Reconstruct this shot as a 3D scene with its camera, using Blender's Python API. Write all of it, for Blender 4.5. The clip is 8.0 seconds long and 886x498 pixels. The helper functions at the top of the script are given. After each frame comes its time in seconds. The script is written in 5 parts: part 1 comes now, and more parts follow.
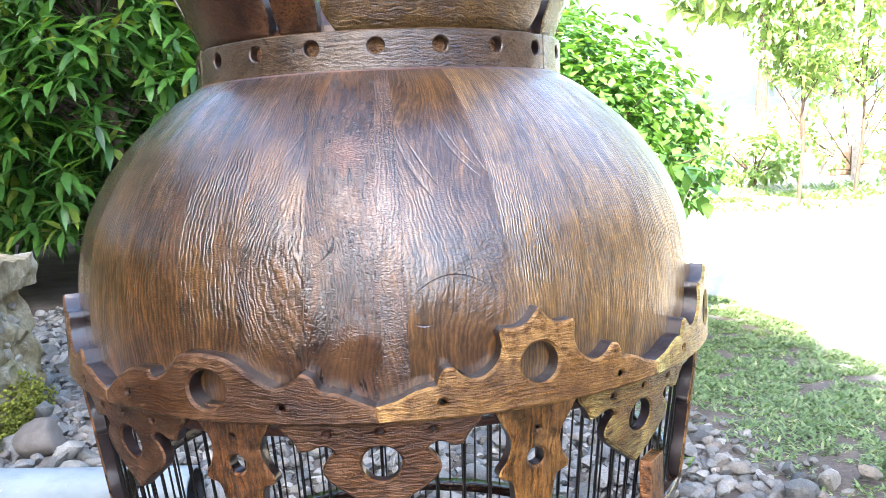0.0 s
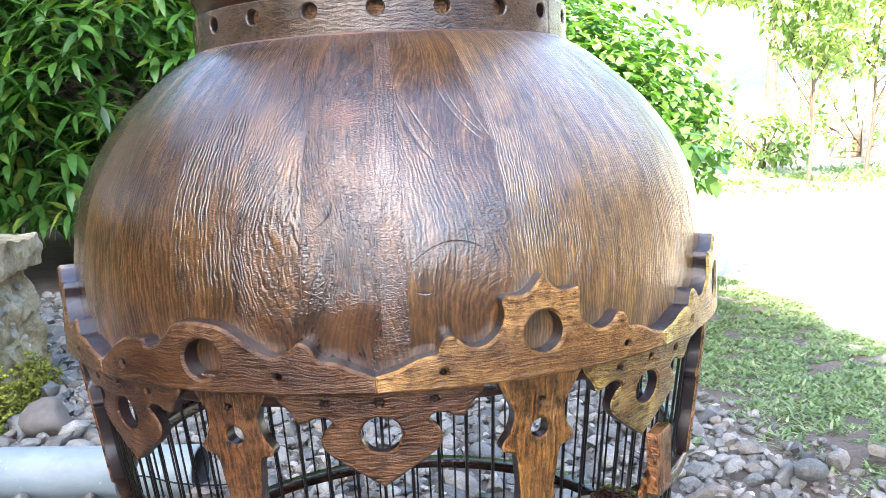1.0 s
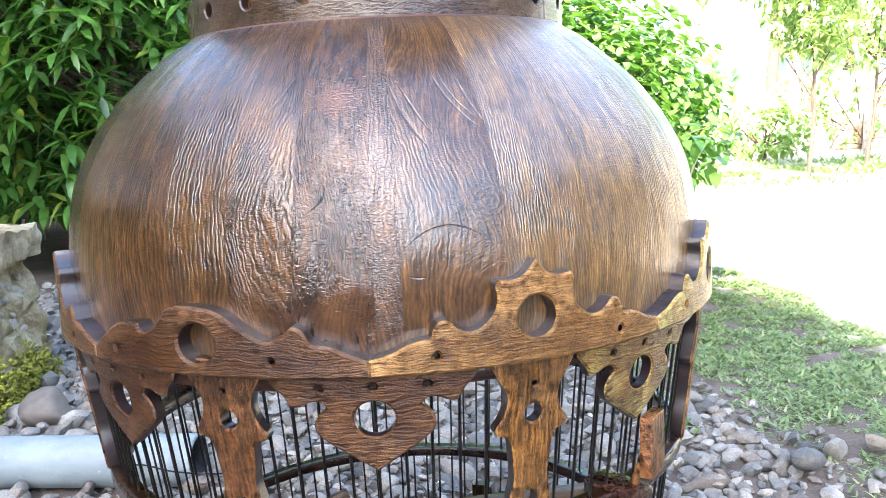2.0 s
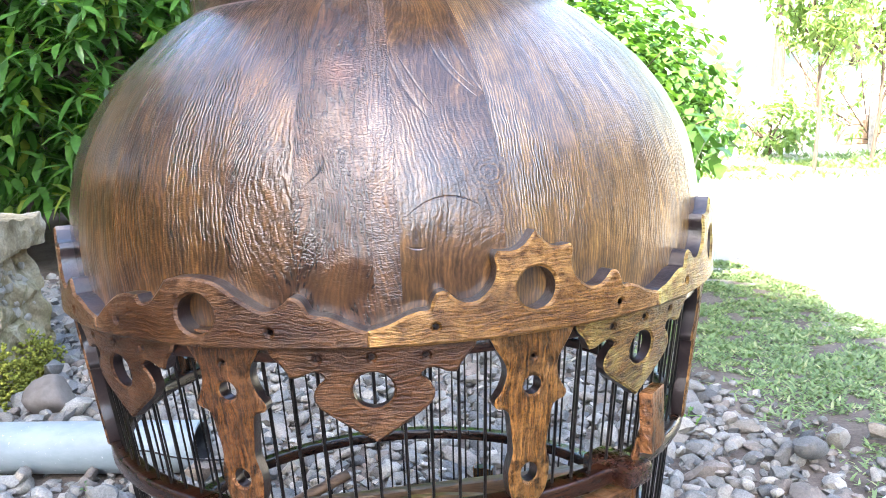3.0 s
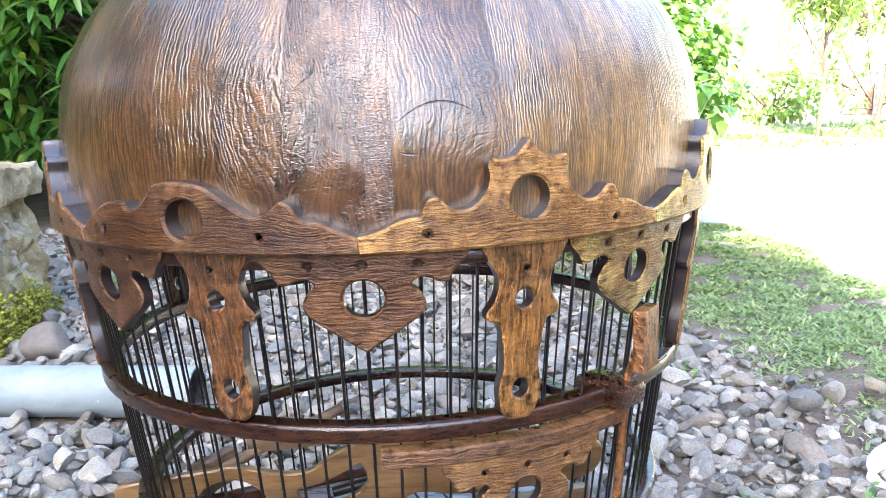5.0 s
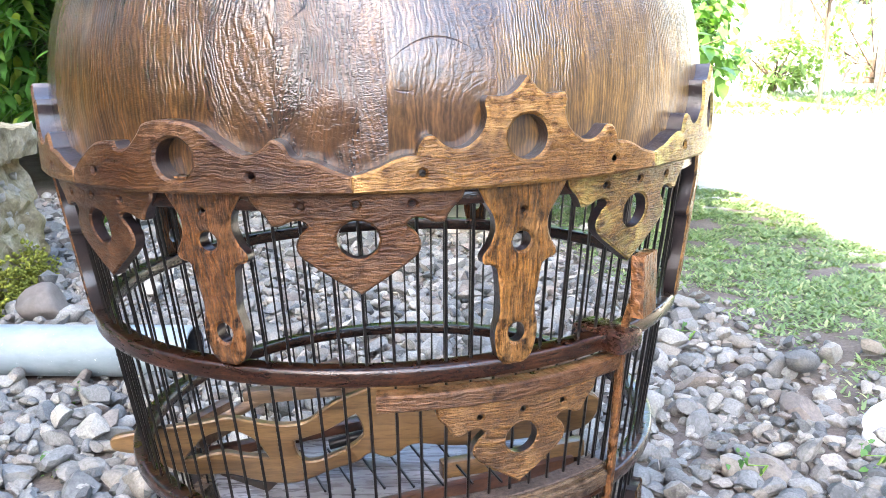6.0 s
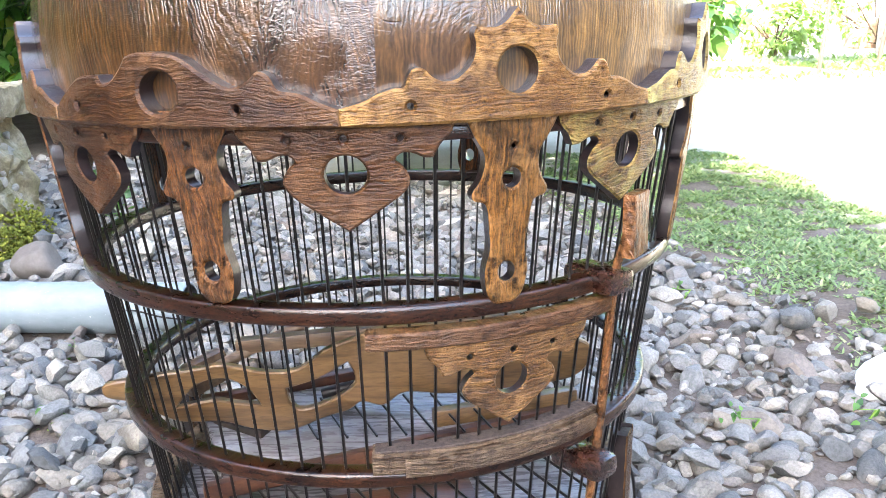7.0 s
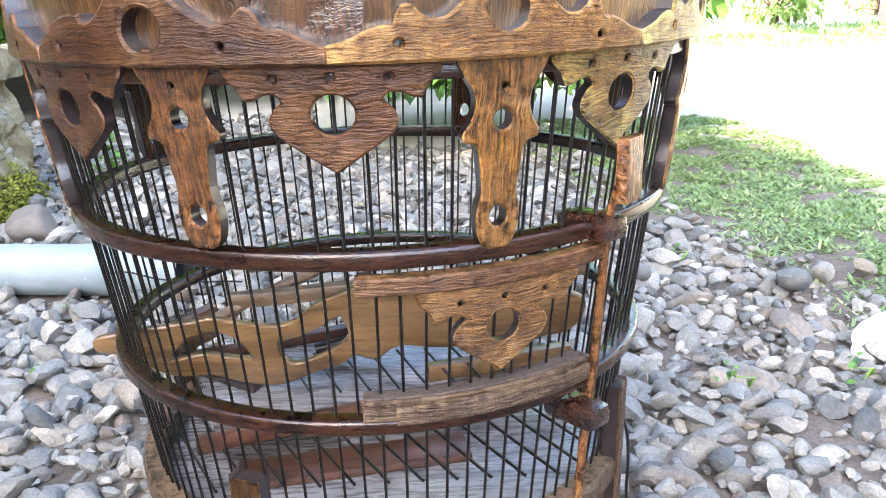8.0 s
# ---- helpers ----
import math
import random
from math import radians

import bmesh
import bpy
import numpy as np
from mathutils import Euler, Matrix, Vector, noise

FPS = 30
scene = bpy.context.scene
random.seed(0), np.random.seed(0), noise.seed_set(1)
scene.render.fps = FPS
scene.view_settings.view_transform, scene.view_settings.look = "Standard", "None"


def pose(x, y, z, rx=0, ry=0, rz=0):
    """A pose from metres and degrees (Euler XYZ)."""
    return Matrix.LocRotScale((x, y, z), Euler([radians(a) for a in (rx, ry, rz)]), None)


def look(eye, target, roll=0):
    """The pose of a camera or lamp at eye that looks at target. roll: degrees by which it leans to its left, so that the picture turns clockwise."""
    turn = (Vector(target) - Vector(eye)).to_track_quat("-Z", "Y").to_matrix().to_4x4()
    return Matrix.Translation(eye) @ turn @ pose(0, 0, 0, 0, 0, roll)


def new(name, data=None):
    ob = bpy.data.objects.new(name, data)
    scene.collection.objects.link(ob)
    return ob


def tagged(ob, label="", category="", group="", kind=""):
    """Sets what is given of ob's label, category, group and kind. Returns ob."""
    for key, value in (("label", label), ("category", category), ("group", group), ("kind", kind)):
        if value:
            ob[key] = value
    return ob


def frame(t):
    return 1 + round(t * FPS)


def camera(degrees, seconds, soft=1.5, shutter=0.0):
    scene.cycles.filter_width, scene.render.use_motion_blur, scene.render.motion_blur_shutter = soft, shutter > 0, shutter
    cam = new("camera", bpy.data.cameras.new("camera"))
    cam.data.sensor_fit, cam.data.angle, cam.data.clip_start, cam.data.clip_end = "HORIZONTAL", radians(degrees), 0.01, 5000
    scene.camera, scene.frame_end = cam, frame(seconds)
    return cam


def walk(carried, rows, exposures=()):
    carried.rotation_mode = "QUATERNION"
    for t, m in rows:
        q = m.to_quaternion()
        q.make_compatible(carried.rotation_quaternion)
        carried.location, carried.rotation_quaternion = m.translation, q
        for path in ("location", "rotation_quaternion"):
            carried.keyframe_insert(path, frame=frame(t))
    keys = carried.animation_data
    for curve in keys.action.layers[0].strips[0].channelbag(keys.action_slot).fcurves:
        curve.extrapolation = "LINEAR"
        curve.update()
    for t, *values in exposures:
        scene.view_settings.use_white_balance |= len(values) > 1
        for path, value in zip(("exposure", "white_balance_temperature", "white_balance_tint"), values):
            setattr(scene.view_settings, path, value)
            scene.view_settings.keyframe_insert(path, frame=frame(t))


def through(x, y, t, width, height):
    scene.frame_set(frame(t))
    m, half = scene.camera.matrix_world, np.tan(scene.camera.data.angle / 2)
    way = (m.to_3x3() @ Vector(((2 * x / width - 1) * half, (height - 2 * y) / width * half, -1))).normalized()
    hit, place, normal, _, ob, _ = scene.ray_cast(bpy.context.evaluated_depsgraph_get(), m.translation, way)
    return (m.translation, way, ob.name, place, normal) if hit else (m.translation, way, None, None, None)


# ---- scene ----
from mathutils.geometry import delaunay_2d_cdt

cam = camera(54.9, 8.0, soft=0.5)
walk(cam, [
    (0.0, look((0.0001, -0.5612, 0.4807), (0.0611, 0.4294, 0.3576), -2.69)),
    (0.5, look((0.0017, -0.5542, 0.4767), (0.0572, 0.4356, 0.3452), -2.75)),
    (1.0, look((0.0031, -0.5511, 0.4713), (0.0544, 0.4376, 0.3299), -2.79)),
    (2.5, look((0.0072, -0.5524, 0.4645), (0.0560, 0.4347, 0.3121), -2.77)),
    (3.0, look((0.0078, -0.5528, 0.4571), (0.0525, 0.4341, 0.3017), -2.66)),
    (3.5, look((0.0091, -0.5525, 0.4497), (0.0523, 0.4337, 0.2894), -2.44)),
    (4.0, look((0.0095, -0.5523, 0.4438), (0.0530, 0.4322, 0.2741), -2.15)),
    (4.5, look((0.0098, -0.5516, 0.4368), (0.0528, 0.4314, 0.2579), -2.02)),
    (6.0, look((0.0115, -0.5477, 0.4170), (0.0539, 0.4252, 0.1900), -1.71)),
    (6.5, look((0.0120, -0.5464, 0.4095), (0.0548, 0.4220, 0.1635), -1.65)),
    (7.0, look((0.0152, -0.5471, 0.4030), (0.0580, 0.4164, 0.1389), -1.62)),
    (7.5, look((0.0177, -0.5461, 0.3971), (0.0604, 0.4128, 0.1166), -1.62)),
    (8.0, look((0.0190, -0.5448, 0.3900), (0.0613, 0.4090, 0.0926), -1.65)),
], [(0.0, 3.48, 6650, 13), (4.5, 3.70, 6800, 14), (8.0, 3.88, 6900, 13)])

# ---- light: sun from behind the path, kept off the cage by added unseen trees ----
SUN_WAY = Vector((-0.324, -0.694, 0.643)).normalized()  # towards the sun
world = bpy.data.worlds.new("sky")
scene.world = world
world.use_nodes = True
sky = world.node_tree.nodes.new("ShaderNodeTexSky")
sky.sky_type = "NISHITA"
sky.sun_disc = False
sky.sun_elevation = math.asin(SUN_WAY.z)
sky.sun_rotation = math.atan2(SUN_WAY.x, SUN_WAY.y)
sky.air_density, sky.dust_density, sky.ozone_density = 1.0, 1.5, 1.2
backg = world.node_tree.nodes["Background"]
backg.inputs["Strength"].default_value = 0.15
world.node_tree.links.new(sky.outputs["Color"], backg.inputs["Color"])
sun = new("sun", bpy.data.lights.new("sun", "SUN"))
sun.data.energy, sun.data.angle, sun.data.color = 4.6, radians(0.53), (1.0, 0.93, 0.82)
sun.matrix_world = look((0, 0, 8), Vector((0, 0, 8)) - SUN_WAY)


# ---- materials ----
class Mat:
    """A node material with short calls for the nodes used here."""

    def __init__(self, name, rough=0.5, spec=0.5, coat=0.0):
        self.m = bpy.data.materials.new(name)
        self.m.use_nodes = True
        self.t = self.m.node_tree
        self.b = self.t.nodes["Principled BSDF"]
        self.b.inputs["Roughness"].default_value = rough
        self.b.inputs["Specular IOR Level"].default_value = spec
        self.b.inputs["Coat Weight"].default_value = coat
        self.b.inputs["Coat Roughness"].default_value = 0.12
        self.co = self.t.nodes.new("ShaderNodeTexCoord").outputs["Object"]

    def link(self, a, b):
        if isinstance(a, bpy.types.NodeSocket):
            self.t.links.new(a, b)
        else:
            b.default_value = a

    def math(self, op, a, b=0.0, c=0.0):
        n = self.t.nodes.new("ShaderNodeMath")
        n.operation = op
        for s, v in zip(n.inputs, (a, b, c)):
            self.link(v, s)
        return n.outputs[0]

    def vec(self, op, a, b):
        n = self.t.nodes.new("ShaderNodeVectorMath")
        n.operation = op
        self.link(a, n.inputs[0])
        self.link(b, n.inputs[1])
        return n.outputs[0]

    def split(self, v):
        n = self.t.nodes.new("ShaderNodeSeparateXYZ")
        self.link(v, n.inputs[0])
        return n.outputs

    def join(self, x, y, z):
        n = self.t.nodes.new("ShaderNodeCombineXYZ")
        for s, v in zip(n.inputs, (x, y, z)):
            self.link(v, s)
        return n.outputs[0]

    def noise(self, v, scale, detail=4.0, rough=0.55, distort=0.0):
        n = self.t.nodes.new("ShaderNodeTexNoise")
        self.link(v, n.inputs["Vector"])
        for k, x in (("Scale", scale), ("Detail", detail), ("Roughness", rough), ("Distortion", distort)):
            n.inputs[k].default_value = x
        return n.outputs["Fac"]

    def voronoi(self, v, scale, feature="F1"):
        n = self.t.nodes.new("ShaderNodeTexVoronoi")
        n.feature = feature
        self.link(v, n.inputs["Vector"])
        n.inputs["Scale"].default_value = scale
        return n.outputs[0]

    def ramp(self, fac, *stops):
        n = self.t.nodes.new("ShaderNodeValToRGB")
        while len(n.color_ramp.elements) < len(stops):
            n.color_ramp.elements.new(0.5)
        for e, (at, col) in zip(n.color_ramp.elements, stops):
            e.position = at
            e.color = (*col, 1) if isinstance(col, tuple) else (col, col, col, 1)
        self.link(fac, n.inputs[0])
        return n.outputs["Color"]

    def mix(self, fac, a, b, how="MIX"):
        n = self.t.nodes.new("ShaderNodeMix")
        n.data_type, n.blend_type = "RGBA", how
        self.link(fac, n.inputs[0])
        for s, v in ((n.inputs[6], a), (n.inputs[7], b)):
            self.link((*v, 1) if isinstance(v, tuple) and len(v) == 3 else v, s)
        return n.outputs[2]

    def rand(self):
        return self.t.nodes.new("ShaderNodeObjectInfo").outputs["Random"]

    def island(self):
        return self.t.nodes.new("ShaderNodeNewGeometry").outputs["Random Per Island"]

    def bump(self, h, strength=0.5, dist=0.001, under=None):
        n = self.t.nodes.new("ShaderNodeBump")
        n.inputs["Strength"].default_value = strength
        n.inputs["Distance"].default_value = dist
        self.link(h, n.inputs["Height"])
        if under is not None:
            self.link(under, n.inputs["Normal"])
        return n.outputs[0]

    def done(self, color, normal=None, rough=None):
        self.link((*color, 1) if isinstance(color, tuple) else color, self.b.inputs["Base Color"])
        if normal is not None:
            self.link(normal, self.b.inputs["Normal"])
            self.link(normal, self.b.inputs["Coat Normal"])
        if rough is not None:
            self.link(rough, self.b.inputs["Roughness"])
        return self.m


def round_coords(m):
    """Round the cage's axis: angle, height, radius."""
    x, y, z = m.split(m.co)[:3]
    ang = m.math("ARCTAN2", x, m.math("MULTIPLY", y, -1.0))
    rad = m.math("SQRT", m.math("ADD", m.math("MULTIPLY", x, x), m.math("MULTIPLY", y, y)))
    return ang, z, rad


def dome_s(z, r):
    """Length up the dome's skin, from its height and radius."""
    return z + 0.45 * (0.19 - r)


def split_line(m, u, s, points, width):
    """Depth (0 to 1) of a tapering split through three (angle, height, radius) points; it runs up or round, whichever is longer."""
    pts = [(radians(a) * 0.19, dome_s(z, r)) for a, z, r in points]
    upright = abs(pts[2][1] - pts[0][1]) > abs(pts[2][0] - pts[0][0])
    run, off = (s, u) if upright else (u, s)
    (x0, y0), (x1, y1), (x2, y2) = [(p[1], p[0]) if upright else p for p in pts]
    k = (x1 - x0) / (x2 - x0)
    bow = ((y1 - y0) - (y2 - y0) * k) / (k * k - k)
    t = m.math("DIVIDE", m.math("SUBTRACT", run, x0), x2 - x0)
    line = m.math("ADD", y0, m.math("ADD", m.math("MULTIPLY", t, y2 - y0 - bow), m.math("MULTIPLY", m.math("MULTIPLY", t, t), bow)))
    taper = m.math("MAXIMUM", m.math("MULTIPLY", m.math("MULTIPLY", t, m.math("SUBTRACT", 1.0, t)), 4.0 * width), 0.00001)
    return m.math("MAXIMUM", m.math("SUBTRACT", 1.0, m.math("DIVIDE", m.math("ABSOLUTE", m.math("SUBTRACT", off, line)), taper)), 0.0)


# old splits in the staves that face the path: angle, height and radius of three points, and the width
SPLITS = [
    (((1.9, 0.4848, 0.158), (4.0, 0.469, 0.170), (6.9, 0.4558, 0.178), ), 0.0022),
    (((3.2, 0.4860, 0.157), (5.6, 0.472, 0.168), (8.0, 0.4600, 0.176), ), 0.0010),
    (((9.2, 0.4923, 0.151), (11.0, 0.477, 0.164), (15.5, 0.4621, 0.175)), 0.0013),
    (((10.6, 0.4900, 0.153), (12.4, 0.476, 0.165), (15.6, 0.4660, 0.172)), 0.0009),
    (((12.6, 0.4964, 0.146), (13.6, 0.482, 0.160), (16.4, 0.4627, 0.174)), 0.0012),
    (((2.4, 0.4131, 0.190), (7.8, 0.4222, 0.189), (12.9, 0.4172, 0.190)), 0.0006),
    (((2.7, 0.4022, 0.192), (4.0, 0.4010, 0.192), (5.2, 0.4012, 0.192)), 0.0007),
    (((23.4, 0.5032, 0.138), (26.0, 0.488, 0.155), (27.6, 0.4568, 0.178)), 0.0010),
    (((-10.6, 0.4291, 0.188), (-8.6, 0.434, 0.187), (-7.9, 0.4428, 0.184)), 0.0009),
    (((-23.8, 0.4540, 0.179), (-17.5, 0.473, 0.167), (-12.6, 0.5046, 0.136)), 0.0010),
]


# worn patches: angle, height, radius, half width, half height, colour
PATCHES = [
    (-19.0, 0.476, 0.165, 0.013, 0.020, (0.150, 0.070, 0.018)),
    (-14.3, 0.460, 0.176, 0.008, 0.018, (0.165, 0.080, 0.020)),
    (-6.0, 0.4785, 0.163, 0.013, 0.012, (0.120, 0.042, 0.018)),
    (-7.0, 0.386, 0.191, 0.013, 0.012, (0.080, 0.036, 0.013)),
]


def varnished_dome(name, warm, lines=0.5, leather=0.6, cross=0.0, flow=60.0, gloss=0.13, smooth_foot=0.5, splits=(), fine=2700.0, shine=0.06):
    """warm: how far the stave's wood leans from red-brown to golden, painted warm light included; lines, leather,
    cross: raised grain, crazed varnish and short cross ticks; flow: how far the grain swings; smooth_foot: thick smooth
    varnish towards the foot;
    fine: ridges per length."""
    m = Mat(name, 0.42, shine + 0.3 * warm, 1.0 - 0.25 * warm)
    m.b.inputs["Coat Roughness"].default_value = gloss
    m.b.inputs["Coat IOR"].default_value = 1.58 - 0.05 * warm + 0.4 * shine
    ang, z, rad = round_coords(m)
    r = m.rand()
    lane = m.math("MULTIPLY", r, 37.0)
    u = m.math("MULTIPLY", ang, 0.19)
    s = m.math("ADD", z, m.math("MULTIPLY", m.math("SUBTRACT", 0.19, rad), 0.45))
    p = m.join(m.math("ADD", u, lane), s, lane)
    # one large knot with rings
    ku, kz = m.math("SUBTRACT", u, KNOT[0]), m.math("SUBTRACT", z, KNOT[1])
    kd = m.math("SQRT", m.math("ADD", m.math("MULTIPLY", ku, ku), m.math("MULTIPLY", m.math("MULTIPLY", kz, kz), 1.7)))
    knot = m.ramp(m.math("MULTIPLY", kd, 40.0), (0.22, 1.0), (0.72, 0.0))
    # the grain: level lines of a slow field, drawn out up the stave
    slow = m.noise(m.vec("MULTIPLY", p, (17, 11, 1)), 1.0, 1.5, 0.45, 0.3)
    fray = m.noise(m.vec("MULTIPLY", p, (320, 110, 1)), 1.0, 2.0, 0.5)
    phase = m.math("ADD", m.math("MULTIPLY", u, fine), m.math("ADD", m.math("MULTIPLY", slow, flow), m.math("MULTIPLY", fray, 13.0)))
    ring_phase = m.math("ADD", m.math("MULTIPLY", kd, 2100.0), m.math("MULTIPLY", fray, 9.0))
    flat_knot = m.ramp(m.math("MULTIPLY", kd, 40.0), (0.18, 1.0), (0.46, 0.0))
    rings = m.math("SINE", ring_phase)
    ridge = m.math("MULTIPLY_ADD", m.math("SINE", phase), 0.5, 0.5)
    ridge = m.mix(flat_knot, ridge, m.math("MULTIPLY_ADD", rings, 0.5, 0.5))
    us = m.math("ADD", u, m.math("MULTIPLY", slow, 0.034))
    grain = m.noise(m.join(m.math("MULTIPLY", us, 260.0), m.math("MULTIPLY", s, 24.0), lane), 1.0, 5.0, 0.65, 0.6)
    grain = m.math("ADD", m.math("MULTIPLY", grain, 0.82), m.math("MULTIPLY", ridge, 0.18 * min(1.0, lines + 0.3)))
    blotch = m.noise(m.vec("MULTIPLY", p, (34, 20, 1)), 1.0, 4.0, 0.6, 0.8)
    mottle = m.noise(m.vec("MULTIPLY", p, (150, 90, 1)), 1.0, 4.0, 0.65, 0.4)
    red = m.ramp(grain, (0.28, (0.0108, 0.0037, 0.0026)), (0.45, (0.0231, 0.0083, 0.0042)), (0.58, (0.0384, 0.0144, 0.0059)), (0.80, (0.0739, 0.0307, 0.0111)))
    gold = m.ramp(grain, (0.28, (0.0702, 0.0380, 0.0117)), (0.45, (0.1357, 0.0808, 0.0243)), (0.58, (0.2012, 0.1236, 0.0374)), (0.80, (0.3463, 0.2328, 0.0796)))
    tint = m.ramp(r, (0.0, (0.86, 0.76, 0.72)), (0.35, (1.0, 0.92, 0.85)), (0.7, (1.12, 1.06, 0.90)), (1.0, (0.92, 0.84, 0.78)))
    col = m.mix(1.0, m.mix(warm, red, gold), tint, "MULTIPLY")
    col = m.mix(m.ramp(blotch, (0.50, 0.0), (0.72, 0.70)), col, (0.090 + 0.09 * warm, 0.036 + 0.07 * warm, 0.010 + 0.012 * warm))
    col = m.mix(m.ramp(m.noise(m.vec("MULTIPLY", p, (30, 17, 1)), 1.0, 5.0, 0.65, 0.9), (0.46, 0.0), (0.70, 0.60 - 0.45 * warm)), col, (0.016, 0.0060, 0.0045))
    for a, pz, pr, wu, ws, tone in PATCHES:
        du = m.math("DIVIDE", m.math("SUBTRACT", u, radians(a) * 0.19), wu)
        ds = m.math("DIVIDE", m.math("SUBTRACT", s, dome_s(pz, pr)), ws)
        far = m.math("ADD", m.math("ADD", m.math("MULTIPLY", du, du), m.math("MULTIPLY", ds, ds)), m.math("MULTIPLY", m.math("SUBTRACT", mottle, 0.5), 2.4))
        col = m.mix(m.ramp(far, (0.0, 0.50), (1.3, 0.0)), col, tone)
    col = m.mix(1.0, col, m.ramp(mottle, (0.3, 0.62), (0.7, 1.38)), "MULTIPLY")
    col = m.mix(1.0, col, m.ramp(grain, (0.3, 0.72), (0.7, 1.25)), "MULTIPLY")
    col = m.mix(m.math("MULTIPLY", knot, m.ramp(rings, (0.0, 0.75), (0.8, 0.2))), col, (0.022, 0.011, 0.006))
    # relief: slow hollows, raised grain, crazed varnish, cross ticks
    keep = m.ramp(m.math("ADD", z, m.math("MULTIPLY", m.math("SUBTRACT", blotch, 0.5), 0.03)), (0.384, 1.0 - smooth_foot), (0.408, 1.0))
    broken = m.ramp(m.noise(m.vec("MULTIPLY", p, (110, 45, 1)), 1.0, 3.0, 0.6), (0.36, 0.15), (0.56, 1.0))
    where = m.ramp(m.noise(m.vec("MULTIPLY", p, (26, 17, 1)), 1.0, 3.0, 0.55, 0.5), (0.36, 0.35), (0.56, 1.0))
    craze = m.noise(m.join(m.math("MULTIPLY", us, 330.0), m.math("ADD", m.math("MULTIPLY", s, 700.0), m.math("MULTIPLY", slow, 26.0)), m.math("MULTIPLY", u, 30.0)), 1.0, 1.0, 0.5, 1.7)
    craze = m.math("MULTIPLY", craze, 2.2)
    ticks = m.noise(m.join(m.math("MULTIPLY", u, 300.0), m.math("MULTIPLY", s, 1050.0), lane), 1.0, 2.0, 0.5, 0.3)
    n = m.bump(m.noise(m.vec("MULTIPLY", p, (38, 22, 1)), 1.0, 2.0, 0.5, 0.8), 0.35, 0.004)
    n = m.bump(m.math("MULTIPLY", m.math("MULTIPLY", ridge, broken), keep), 1.0, 0.00024 * lines, n)
    n = m.bump(m.math("MULTIPLY", m.math("MULTIPLY", craze, where), keep), 1.0, 0.00030 * leather, n)
    if cross:
        n = m.bump(m.math("MULTIPLY", ticks, keep), 1.0, 0.00055 * cross, n)
    for points, width in splits:
        depth = split_line(m, m.math("ADD", u, m.math("MULTIPLY", fray, 0.0008)), s, points, width)
        n = m.bump(m.math("SUBTRACT", 1.0, depth), 1.0, 0.00026, n)
        col = m.mix(m.math("MULTIPLY", depth, 0.5), col, (0.012, 0.006, 0.005))
    rough = m.ramp(m.noise(m.vec("MULTIPLY", p, (34, 26, 1)), 1.0, 4.0), (0.3, 0.30), (0.7, 0.48))
    return m.done(col, n, rough)


